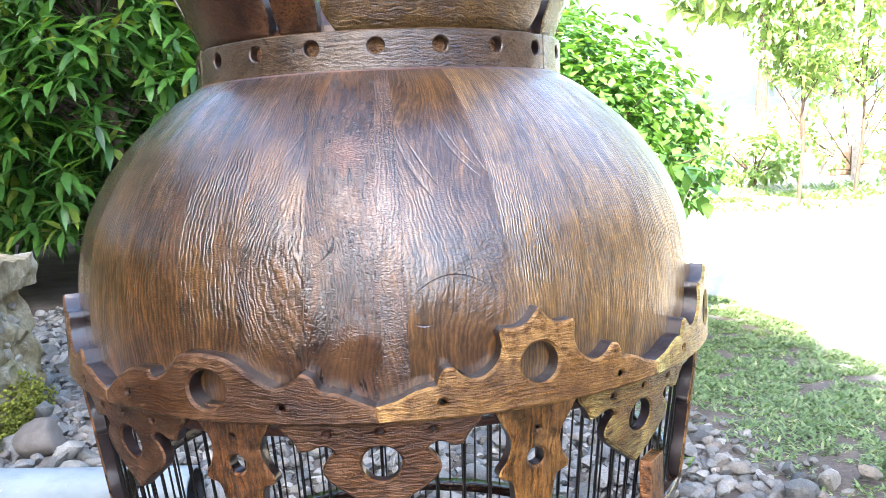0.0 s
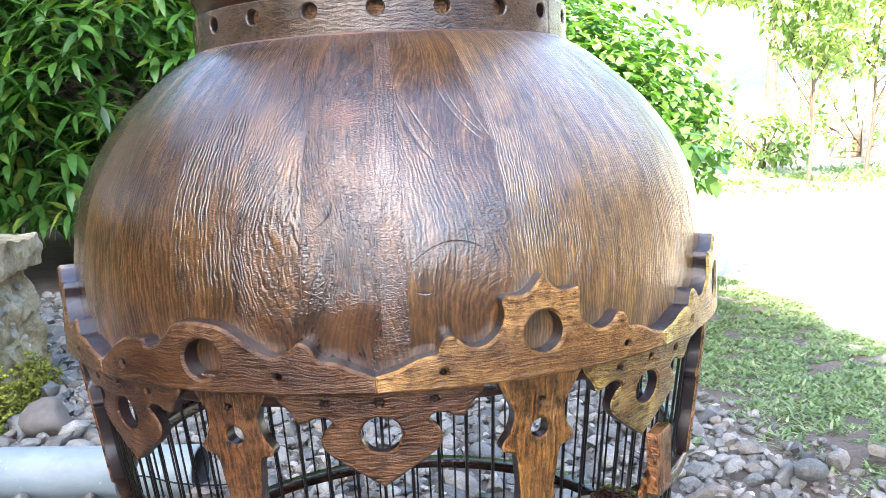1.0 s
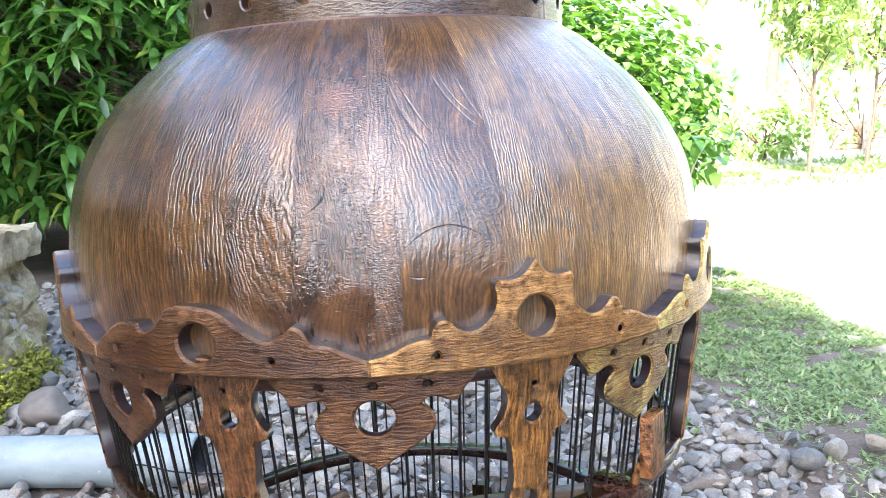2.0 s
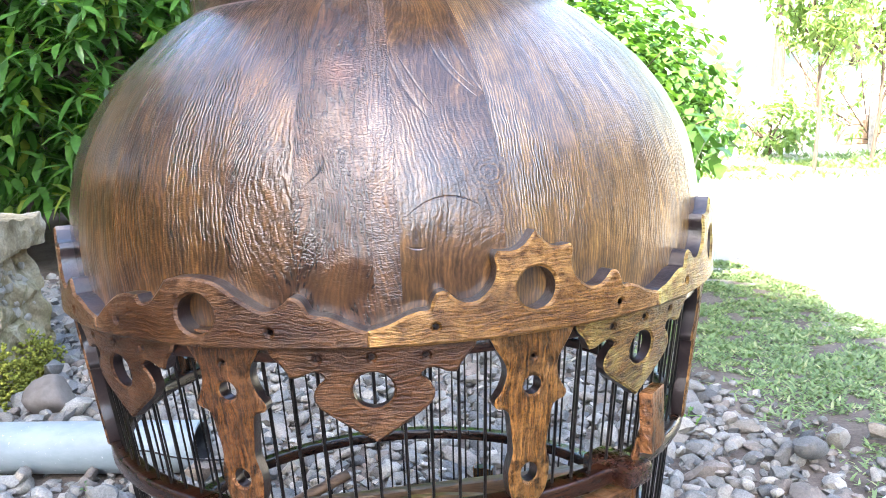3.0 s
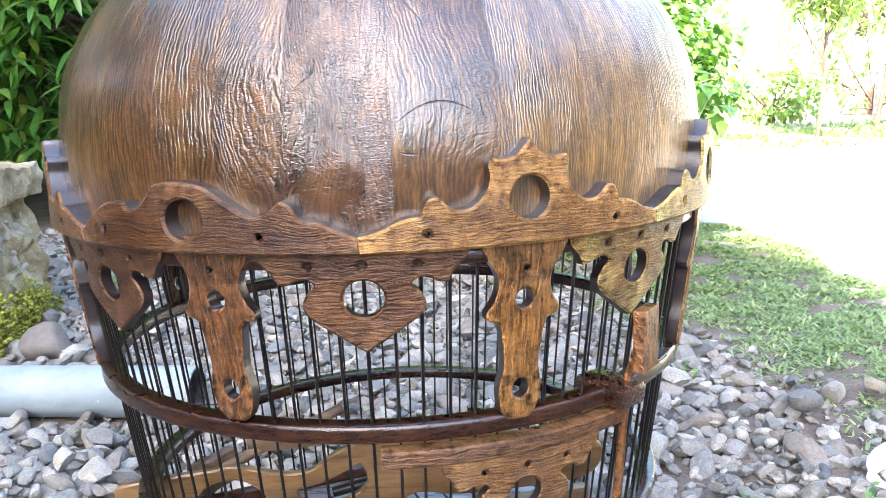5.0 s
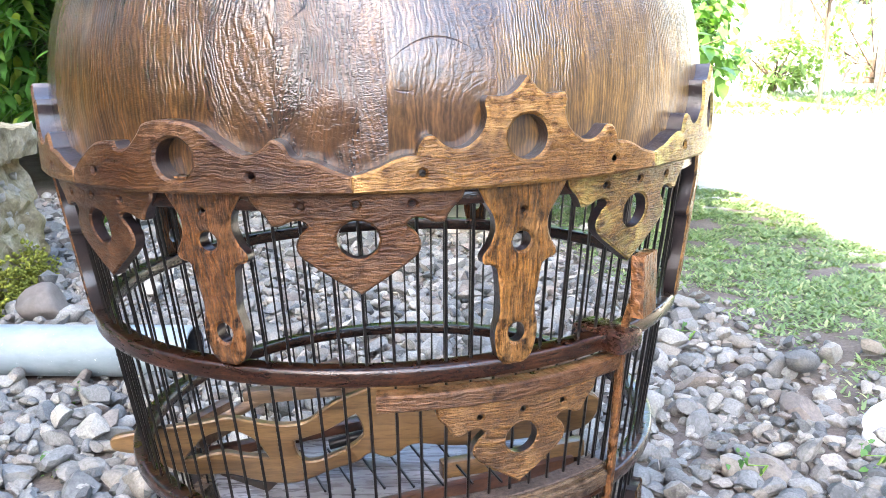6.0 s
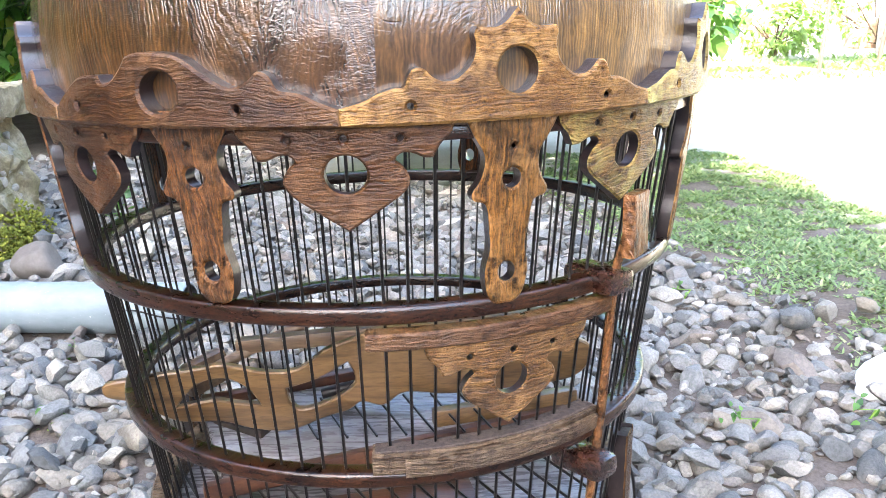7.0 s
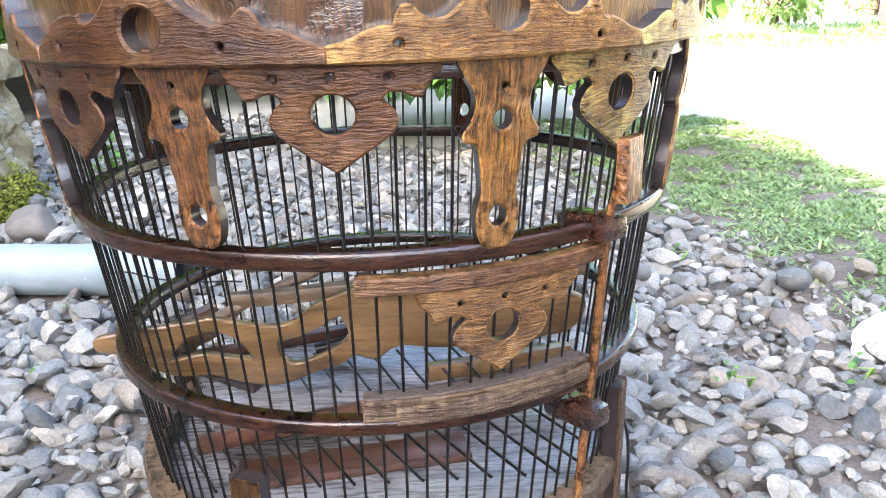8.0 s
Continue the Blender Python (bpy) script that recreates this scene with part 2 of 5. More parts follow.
def carved_wood(name, along, dark, mid, light, rough=0.42, coat=0.15, relief=1.0, cut=0.4):
    """along: 'round' for grain that runs round the cage, 'up' for grain that runs up."""
    m = Mat(name, rough, 0.10, coat)
    ang, z, rad = round_coords(m)
    r = m.rand()
    lane = m.math("MULTIPLY", r, 53.0)
    u = m.math("MULTIPLY", ang, 0.19)
    swing = m.math("MULTIPLY", m.noise(m.vec("MULTIPLY", m.join(u, z, lane), (28, 28, 1)), 1.0, 2.0), 0.007)
    if along == "round":
        across, length = m.math("ADD", z, swing), u
    else:
        across, length = m.math("ADD", u, swing), z
    wander = m.noise(m.join(m.math("MULTIPLY", u, 75.0), m.math("MULTIPLY", z, 75.0), lane), 1.0, 3.0, 0.6)
    across = m.math("ADD", across, m.math("MULTIPLY", wander, 0.004))
    g = m.join(m.math("MULTIPLY", across, 330.0), m.math("MULTIPLY", length, 70.0), m.math("ADD", lane, m.math("MULTIPLY", rad, 60.0)))
    grain = m.noise(g, 1.0, 6.0, 0.68, 0.5)
    pores = m.noise(m.join(m.math("MULTIPLY", across, 1500.0), m.math("MULTIPLY", length, 300.0), lane), 1.0, 2.0, 0.6, 0.3)
    fleck = m.noise(m.join(m.math("MULTIPLY", u, 900.0), m.math("MULTIPLY", z, 900.0), lane), 1.0, 3.0, 0.6)
    col = m.ramp(grain, (0.18, dark), (0.48, mid), (0.84, light))
    col = m.mix(m.ramp(m.noise(m.join(m.math("MULTIPLY", u, 46.0), m.math("MULTIPLY", z, 60.0), m.math("ADD", lane, 7.0)), 1.0, 4.0, 0.6), (0.50, 0.0), (0.72, 0.5)), col, light)
    col = m.mix(m.ramp(m.noise(m.join(m.math("MULTIPLY", u, 34.0), m.math("MULTIPLY", z, 44.0), lane), 1.0, 4.0), (0.46, 0.0), (0.66, 0.75)), col, dark)
    col = m.mix(1.0, col, m.ramp(fleck, (0.3, 0.62), (0.7, 1.4)), "MULTIPLY")
    col = m.mix(m.ramp(pores, (0.34, 0.8), (0.45, 0.0)), col, tuple(c * 0.5 for c in dark))
    groove = m.noise(m.join(m.math("MULTIPLY", across, 720.0), m.math("MULTIPLY", length, 62.0 - 22.0 * cut), m.math("ADD", lane, 3.0)), 1.0, 2.0, 0.55, 0.35)
    col = m.mix(m.ramp(groove, (0.40, cut), (0.50, 0.0)), col, tuple(c * 0.35 for c in dark))
    col = m.mix(m.ramp(groove, (0.56, 0.0), (0.70, 0.5 * cut)), col, light)
    tint = m.ramp(r, (0.0, (0.78, 0.68, 0.62)), (0.5, (1.0, 0.95, 0.9)), (1.0, (1.18, 1.12, 1.0)))
    col = m.mix(1.0, col, tint, "MULTIPLY")
    # varnish rubbed off the sharp edges
    sharp = m.t.nodes.new("ShaderNodeNewGeometry").outputs["Pointiness"]
    rubbed = m.math("MULTIPLY", m.ramp(sharp, (0.53, 0.0), (0.60, 1.0)), m.ramp(m.noise(m.co, 190.0, 3.0, 0.6), (0.36, 0.0), (0.58, 0.75)))
    col = m.mix(rubbed, col, tuple(min(0.5, c * 1.7 + 0.03) for c in light))
    n = m.bump(m.math("ADD", grain, m.math("ADD", m.math("MULTIPLY", pores, 0.5), m.math("ADD", m.math("MULTIPLY", fleck, 0.25), m.math("MULTIPLY", groove, 1.1)))), relief, 0.0019)
    return m.done(col, n, m.ramp(grain, (0.3, rough - 0.08), (0.7, rough + 0.14)))


def box_wood(name, dark, mid, light, scale=(60, 60, 8), rough=0.5, coat=0.0):
    m = Mat(name, rough, 0.5, coat)
    r = m.rand()
    v = m.vec("ADD", m.vec("MULTIPLY", m.co, scale), m.join(m.math("MULTIPLY", r, 31.0), 0.0, 0.0))
    grain = m.noise(v, 1.0, 5.0, 0.6, 0.7)
    fine = m.noise(m.vec("MULTIPLY", v, (7, 7, 7)), 1.0, 3.0)
    col = m.ramp(grain, (0.3, dark), (0.5, mid), (0.72, light))
    col = m.mix(m.ramp(fine, (0.3, 0.5), (0.5, 0.0)), col, dark)
    return m.done(col, m.bump(m.math("ADD", grain, m.math("MULTIPLY", fine, 0.4)), 0.5, 0.0008), m.ramp(fine, (0.3, rough - 0.1), (0.7, rough + 0.12)))


def painted_wire():
    m = Mat("dark_wire_paint", 0.32, 0.3)
    n = m.noise(m.co, 260.0, 3.0)
    return m.done(m.ramp(n, (0.35, (0.003, 0.0028, 0.0027)), (0.7, (0.011, 0.0085, 0.0075))), m.bump(n, 0.3, 0.0003))


def stone(name, per):
    m = Mat(name, 0.8, 0.35)
    r = m.island() if per == "island" else m.rand()
    # single stones are modelled at unit size
    own = m.co if per == "island" else m.vec("MULTIPLY", m.co, (0.012, 0.012, 0.012))
    off = m.vec("ADD", own, m.join(m.math("MULTIPLY", r, 17.0), m.math("MULTIPLY", r, 5.0), 0.0))
    hue = m.ramp(r, (0.0, (0.1442, 0.1500, 0.1451)), (0.14, (0.2730, 0.2680, 0.2437)), (0.28, (0.0948, 0.1010, 0.1004)), (0.42, (0.3399, 0.3220, 0.2790)),
                 (0.56, (0.1854, 0.1880, 0.1767)), (0.70, (0.2575, 0.2300, 0.1860)), (0.80, (0.4120, 0.3900, 0.3348)), (0.90, (0.2009, 0.1650, 0.1348)), (1.0, (0.1700, 0.1720, 0.1600)))
    big = m.noise(off, 26.0, 4.0, 0.6)
    speck = m.noise(off, 420.0, 3.0, 0.7)
    col = m.mix(1.0, hue, m.ramp(big, (0.3, 0.50), (0.7, 0.96)), "MULTIPLY")
    col = m.mix(1.0, col, m.ramp(speck, (0.3, 0.70), (0.7, 1.24)), "MULTIPLY")
    # dried mud in patches
    col = m.mix(m.ramp(m.noise(off, 48.0, 4.0, 0.65), (0.56, 0.0), (0.72, 0.40)), col, (0.225, 0.190, 0.150))
    n = m.bump(speck, 0.6, 0.0014, m.bump(m.noise(off, 80.0, 5.0, 0.7), 0.9, 0.005))
    return m.done(col, n)


def leaf(name, a, b, c, rough=0.35, through=0.35):
    m = Mat(name, rough, 0.45)
    r = m.island()
    col = m.ramp(r, (0.0, a), (0.45, b), (0.85, b), (1.0, c))
    col = m.mix(1.0, col, m.ramp(m.noise(m.co, 45.0, 3.0), (0.3, 0.75), (0.7, 1.2)), "MULTIPLY")
    out = m.done(col, m.bump(m.noise(m.co, 130.0, 2.0), 0.3, 0.002))
    tr = m.t.nodes.new("ShaderNodeBsdfTranslucent")
    m.link(m.mix(1.0, col, (1.5, 1.6, 0.6), "MULTIPLY"), tr.inputs["Color"])
    mx = m.t.nodes.new("ShaderNodeMixShader")
    mx.inputs[0].default_value = through
    m.link(m.b.outputs[0], mx.inputs[1])
    m.link(tr.outputs[0], mx.inputs[2])
    m.link(mx.outputs[0], m.t.nodes["Material Output"].inputs["Surface"])
    return out


def bark(name, a, b):
    m = Mat(name, 0.85, 0.3)
    n = m.noise(m.vec("MULTIPLY", m.co, (40, 40, 9)), 1.0, 5.0, 0.65, 0.5)
    return m.done(m.ramp(n, (0.3, a), (0.7, b)), m.bump(n, 0.8, 0.006))


def earth():
    """Dusty brown soil; pale packed drive beyond the verge."""
    m = Mat("earth_and_drive", 0.92, 0.25)
    x, y, z = m.split(m.co)[:3]
    wob = m.math("MULTIPLY", m.math("SUBTRACT", m.noise(m.co, 2.6, 4.0, 0.6), 0.5), 0.5)
    # the drive lies right of a line through (0.9, 0.9) and behind one at y = 1.45
    side = m.math("SUBTRACT", m.math("ADD", x, wob), 0.86)
    rear = m.math("SUBTRACT", m.math("ADD", y, wob), 1.55)
    far = m.math("MAXIMUM", m.math("MINIMUM", side, m.math("SUBTRACT", y, 0.45)), m.math("MINIMUM", rear, m.math("ADD", x, 0.75)))
    mask = m.ramp(m.math("ADD", m.math("MULTIPLY", far, 4.0), 0.5), (0.35, 0.0), (0.65, 1.0))
    fine = m.noise(m.co, 160.0, 5.0, 0.7)
    big = m.noise(m.co, 7.0, 4.0, 0.6)
    soil = m.ramp(big, (0.3, (0.0720, 0.0562, 0.0446)), (0.7, (0.1440, 0.1188, 0.0972)))
    soil = m.mix(1.0, soil, m.ramp(fine, (0.3, 0.6), (0.7, 1.3)), "MULTIPLY")
    drive = m.ramp(big, (0.3, (0.38, 0.35, 0.29)), (0.7, (0.47, 0.44, 0.375)))
    drive = m.mix(1.0, drive, m.ramp(fine, (0.3, 0.85), (0.7, 1.1)), "MULTIPLY")
    return m.done(m.mix(mask, soil, drive), m.bump(fine, 0.6, 0.006))


def masonry():
    m = Mat("rough_mortar", 0.92, 0.2)
    n, f = m.noise(m.co, 14.0, 5.0, 0.65), m.noise(m.co, 150.0, 4.0, 0.7)
    col = m.ramp(n, (0.3, (0.150, 0.115, 0.062)), (0.55, (0.31, 0.255, 0.160)), (0.75, (0.50, 0.45, 0.35)))
    z = m.split(m.co)[2]
    low = m.ramp(m.math("ADD", z, m.math("MULTIPLY", m.noise(m.co, 18.0, 4.0), 0.12)), (0.10, 0.9), (0.30, 0.0))
    col = m.mix(m.mix(1.0, low, m.ramp(m.noise(m.co, 34.0, 4.0), (0.40, 0.0), (0.6, 1.0)), "MULTIPLY"), col, (0.16, 0.15, 0.055))
    col = m.mix(1.0, col, m.ramp(f, (0.3, 0.7), (0.7, 1.25)), "MULTIPLY")
    return m.done(col, m.bump(f, 0.8, 0.005, m.bump(n, 0.7, 0.02)))


def plastic_pipe():
    m = Mat("weathered_pale_pipe", 0.5, 0.4)
    n = m.noise(m.vec("MULTIPLY", m.co, (12, 30, 30)), 1.0, 5.0, 0.65)
    s = m.noise(m.co, 220.0, 3.0, 0.7)
    col = m.ramp(n, (0.3, (0.1344, 0.1700, 0.1857)), (0.6, (0.2037, 0.2422, 0.2543)))
    col = m.mix(m.ramp(s, (0.66, 0.0), (0.74, 0.7)), col, (0.58, 0.58, 0.57))
    return m.done(col, m.bump(n, 0.15, 0.002))


def plain(name, a, b, scale, rough=0.8, dist=0.002):
    m = Mat(name, rough, 0.35)
    n = m.noise(m.co, scale, 5.0, 0.65)
    return m.done(m.ramp(n, (0.3, a), (0.7, b)), m.bump(n, 0.6, dist))


KNOT = (radians(14.3) * 0.19, 0.4318)   # along the dome, and height
DOME = varnished_dome("varnished_dome_wood", 0.05, 0.5, 0.5)
COLLAR = carved_wood("collar_wood", "round", (0.0108, 0.0049, 0.0024), (0.0324, 0.0162, 0.0071), (0.0621, 0.0356, 0.0152), 0.32, 1.0, 0.30, 0.10)
PETAL = carved_wood("petal_wood", "round", (0.0112, 0.0038, 0.0018), (0.0336, 0.0120, 0.0042), (0.0760, 0.0320, 0.0096), 0.36, 0.7, 0.22, 0.05)
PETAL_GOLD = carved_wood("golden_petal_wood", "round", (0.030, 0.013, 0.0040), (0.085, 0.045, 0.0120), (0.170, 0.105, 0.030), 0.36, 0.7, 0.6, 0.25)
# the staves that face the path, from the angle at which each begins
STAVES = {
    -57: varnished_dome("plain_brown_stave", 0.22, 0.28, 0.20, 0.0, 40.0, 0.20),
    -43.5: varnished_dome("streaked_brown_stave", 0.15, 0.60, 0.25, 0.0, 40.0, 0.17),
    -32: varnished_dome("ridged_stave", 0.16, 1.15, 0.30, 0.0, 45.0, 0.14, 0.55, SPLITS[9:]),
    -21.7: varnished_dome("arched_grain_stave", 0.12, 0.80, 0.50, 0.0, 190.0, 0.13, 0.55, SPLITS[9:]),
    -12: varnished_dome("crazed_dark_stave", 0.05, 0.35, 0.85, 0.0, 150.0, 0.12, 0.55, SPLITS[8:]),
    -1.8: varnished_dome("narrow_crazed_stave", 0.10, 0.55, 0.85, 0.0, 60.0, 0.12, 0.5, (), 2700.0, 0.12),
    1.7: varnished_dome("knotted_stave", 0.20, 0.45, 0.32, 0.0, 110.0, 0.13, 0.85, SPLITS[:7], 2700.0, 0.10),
    # from here on: golden wood, plus warm light off the drive put into colour
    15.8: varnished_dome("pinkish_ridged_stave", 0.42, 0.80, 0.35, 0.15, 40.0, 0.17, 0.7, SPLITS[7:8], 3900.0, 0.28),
    29.4: varnished_dome("golden_lit_ticked_stave", 0.66, 0.60, 0.35, 0.7, 50.0, 0.20, 0.8, (), 3700.0, 0.3),
    44: varnished_dome("golden_lit_stave", 0.74, 0.60, 0.30, 0.6, 40.0, 0.22, 0.6, (), 3700.0),
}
DOME_GOLD_LIT = varnished_dome("golden_lit_dome_wood", 0.72, 0.5, 0.3, 0.4, 50.0, 0.2)
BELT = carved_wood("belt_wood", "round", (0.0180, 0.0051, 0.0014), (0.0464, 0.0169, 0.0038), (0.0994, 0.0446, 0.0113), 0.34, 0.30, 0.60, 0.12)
# right-hand copies of the same wood: the drive's warm bounce painted in
BELT_HALF_LIT = carved_wood("half_lit_belt_wood", "round", (0.0339, 0.0122, 0.0028), (0.1088, 0.0497, 0.0109), (0.2636, 0.1407, 0.0355), 0.34, 0.34, 0.65, 0.15)
BELT_LIT = carved_wood("lit_belt_wood", "round", (0.0554, 0.0260, 0.0059), (0.1749, 0.0996, 0.0232), (0.3929, 0.2529, 0.0718), 0.36, 0.34, 0.65, 0.15)
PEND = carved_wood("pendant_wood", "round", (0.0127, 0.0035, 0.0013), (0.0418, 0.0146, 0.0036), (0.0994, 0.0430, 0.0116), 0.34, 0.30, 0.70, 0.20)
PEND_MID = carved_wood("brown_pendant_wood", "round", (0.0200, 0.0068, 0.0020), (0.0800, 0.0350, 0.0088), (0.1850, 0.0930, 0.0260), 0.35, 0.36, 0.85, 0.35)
PEND_LIT = carved_wood("lit_pendant_wood", "round", (0.0257, 0.0103, 0.0023), (0.1361, 0.0699, 0.0156), (0.3795, 0.2277, 0.0608), 0.36, 0.42, 0.95, 0.4)
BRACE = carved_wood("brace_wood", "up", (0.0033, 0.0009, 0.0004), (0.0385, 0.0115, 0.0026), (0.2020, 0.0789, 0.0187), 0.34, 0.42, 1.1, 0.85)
BRACE_LIT = carved_wood("lit_brace_wood", "up", (0.0078, 0.0029, 0.0007), (0.0797, 0.0310, 0.0059), (0.2758, 0.1279, 0.0298), 0.36, 0.42, 1.1, 0.75)
HOOP = carved_wood("hoop_wood", "round", (0.0055, 0.0017, 0.0011), (0.0188, 0.0059, 0.0027), (0.0429, 0.0164, 0.0062), 0.28, 0.8, 0.16)
WORN_WOOD = carved_wood("dusty_worn_wood", "round", (0.0178, 0.0084, 0.0040), (0.0413, 0.0220, 0.0102), (0.0901, 0.0569, 0.0294), 0.42, 0.3)
EDGE = box_wood("stained_sawn_edge", (0.0050, 0.0027, 0.0030), (0.0130, 0.0075, 0.0075), (0.0330, 0.0204, 0.0192), (90, 90, 90), 0.38, 0.7)
TAN = box_wood("tan_board_wood", (0.0462, 0.0223, 0.0073), (0.1269, 0.0689, 0.0253), (0.2052, 0.1187, 0.0470), (14, 60, 90), 0.38, 0.3)
GREYWOOD = box_wood("grey_tray_wood", (0.055, 0.045, 0.040), (0.150, 0.142, 0.142), (0.26, 0.25, 0.255), (7, 48, 48), 0.28, 0.3)
GUIDE = box_wood("dark_glossy_wood", (0.0060, 0.0021, 0.0015), (0.0240, 0.0075, 0.0045), (0.0660, 0.0240, 0.0108), (55, 55, 90), 0.26, 1.0)
CUP_SHADOW = box_wood("cup_shadow_brown", (0.006, 0.003, 0.002), (0.018, 0.009, 0.005), (0.045, 0.022, 0.010), (40, 40, 12), 0.6)
PERCH = box_wood("brown_perch_wood", (0.045, 0.024, 0.012), (0.115, 0.068, 0.036), (0.20, 0.130, 0.075), (14, 90, 90), 0.45, 0.2)
RAIL = box_wood("red_rail_wood", (0.0225, 0.0072, 0.0036), (0.0625, 0.0220, 0.0096), (0.1050, 0.0440, 0.0204), (14, 80, 80), 0.4, 0.3)
REDWOOD = box_wood("dark_rail_wood", (0.020, 0.008, 0.005), (0.065, 0.025, 0.013), (0.15, 0.065, 0.03), (70, 70, 12), 0.34, 0.3)
WIRE = painted_wire()
STONE = stone("loose_stone", "object")
STONES = stone("loose_stones", "island")
LEAF_DARK = leaf("long_leaf", (0.0345, 0.1012, 0.0230), (0.0782, 0.1978, 0.0379), (0.2645, 0.3105, 0.0575), 0.30, 0.38)
LEAF_LIGHT = leaf("oval_leaf", (0.0372, 0.0975, 0.0281), (0.0867, 0.1950, 0.0420), (0.2002, 0.3250, 0.0702), 0.36, 0.36)
GRASS = leaf("grass_blade", (0.085, 0.145, 0.060), (0.165, 0.235, 0.105), (0.36, 0.36, 0.22), 0.6, 0.35)
# far leaves paled so they wash out; the glare is in the colour
LEAF_FAR = leaf("glare_paled_leaf", (0.1008, 0.1750, 0.0567), (0.1848, 0.2800, 0.1008), (0.3696, 0.4340, 0.1890), 0.5, 0.35)
BARK = bark("brown_bark", (0.035, 0.024, 0.017), (0.13, 0.095, 0.07))
EARTH = earth()
MASONRY = masonry()
MOSS = plain("yellow_green_moss", (0.085, 0.100, 0.012), (0.27, 0.27, 0.036), 90.0, 0.95, 0.006)
PIPE = plastic_pipe()
BORE_SHADE = plain("shaded_pipe_inside", (0.02, 0.021, 0.022), (0.06, 0.06, 0.06), 60.0)
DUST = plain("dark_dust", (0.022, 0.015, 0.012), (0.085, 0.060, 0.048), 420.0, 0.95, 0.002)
ROCK = plain("grey_brown_boulder", (0.0900, 0.0769, 0.0646), (0.1560, 0.1384, 0.1199), 40.0, 0.85, 0.003)
WALL_PEBBLE = plain("pale_wall_pebble", (0.24, 0.21, 0.16), (0.44, 0.41, 0.34), 60.0, 0.85, 0.003)
WHITE = plain("white_stone", (0.62, 0.61, 0.58), (0.85, 0.84, 0.81), 40.0, 0.8, 0.004)
TERRA = plain("terracotta_block", (0.24, 0.15, 0.10), (0.42, 0.29, 0.21), 30.0, 0.9)
# dark tone for the screens added at the east and north
DARK_SCREEN = plain("dark_screen", (0.035, 0.028, 0.020), (0.075, 0.060, 0.042), 24.0, 0.85)
POSTM = plain("weathered_post", (0.20, 0.17, 0.14), (0.38, 0.33, 0.28), 30.0, 0.85)


# ---- building helpers ----
def mesh_of(name, verts, faces, material, smooth=False):
    me = bpy.data.meshes.new(name)
    me.from_pydata([tuple(v) for v in verts], [], faces)
    me.materials.append(material)
    if smooth:
        me.shade_smooth()
    me.update()
    return me


def part(name, data, parent, label=""):
    """data: a mesh, or a bmesh and its material as a pair."""
    if isinstance(data, tuple):
        bm, material = data
        me = bpy.data.meshes.new(name)
        bmesh.ops.recalc_face_normals(bm, faces=bm.faces)
        bm.to_mesh(me)
        bm.free()
        me.materials.append(material)
        data = me
    ob = new(name, data)
    ob.parent = parent
    return tagged(ob, label)


def thing(name, label, category, group="", kind="", at=(0, 0, 0)):
    ob = new(name)
    ob.location = at
    ob.empty_display_size = 0.05
    return tagged(ob, label, category, group, kind)


def around(phi, r, z):
    """A point round the cage's axis; phi in degrees, 0 faces the path, growing to +x."""
    a = radians(phi)
    return Vector((r * math.sin(a), -r * math.cos(a), z))


def smooth_line(points, closed=True, cuts=5):
    """Catmull-Rom through the points; a point given twice in a row is a sharp corner."""
    n, out = len(points), []
    for i in range(n if closed else n - 1):
        p1, p2 = Vector(points[i]), Vector(points[(i + 1) % n])
        if (p1 - p2).length < 1e-9:
            continue
        p0, p3 = Vector(points[(i - 1) % n]), Vector(points[(i + 2) % n])
        if not closed and i == 0:
            p0 = 2 * p1 - p2
        if not closed and i == n - 2:
            p3 = 2 * p2 - p1
        for k in range(cuts):
            t = k / cuts
            out.append(0.5 * (2 * p1 + (p2 - p0) * t + (2 * p0 - 5 * p1 + 4 * p2 - p3) * t * t + (3 * p1 - 3 * p2 + p3 - p0) * t**3))
    if not closed:
        out.append(Vector(points[-1]))
    return out


def circle(cx, cy, rx, ry=None, n=20):
    return [Vector((cx + rx * math.cos(2 * math.pi * k / n), cy + (ry or rx) * math.sin(2 * math.pi * k / n))) for k in range(n)]


def inside(p, loop):
    hit, j = False, len(loop) - 1
    for i in range(len(loop)):
        a, b = loop[i], loop[j]
        if (a.y > p.y) != (b.y > p.y) and p.x < (b.x - a.x) * (p.y - a.y) / (b.y - a.y) + a.x:
            hit = not hit
        j = i
    return hit


def area(loop):
    return sum(a.x * b.y - b.x * a.y for a, b in zip(loop, loop[1:] + loop[:1])) / 2


def drawn_in(loop, d):
    """The loop moved to its left by d (into the wood for an outline, outwards for a hole run clockwise)."""
    out, n = [], len(loop)
    for i in range(n):
        e = (loop[(i + 1) % n] - loop[i - 1])
        e = e.normalized() if e.length > 1e-9 else Vector((1, 0))
        out.append(loop[i] + Vector((-e.y, e.x)) * d)
    return out


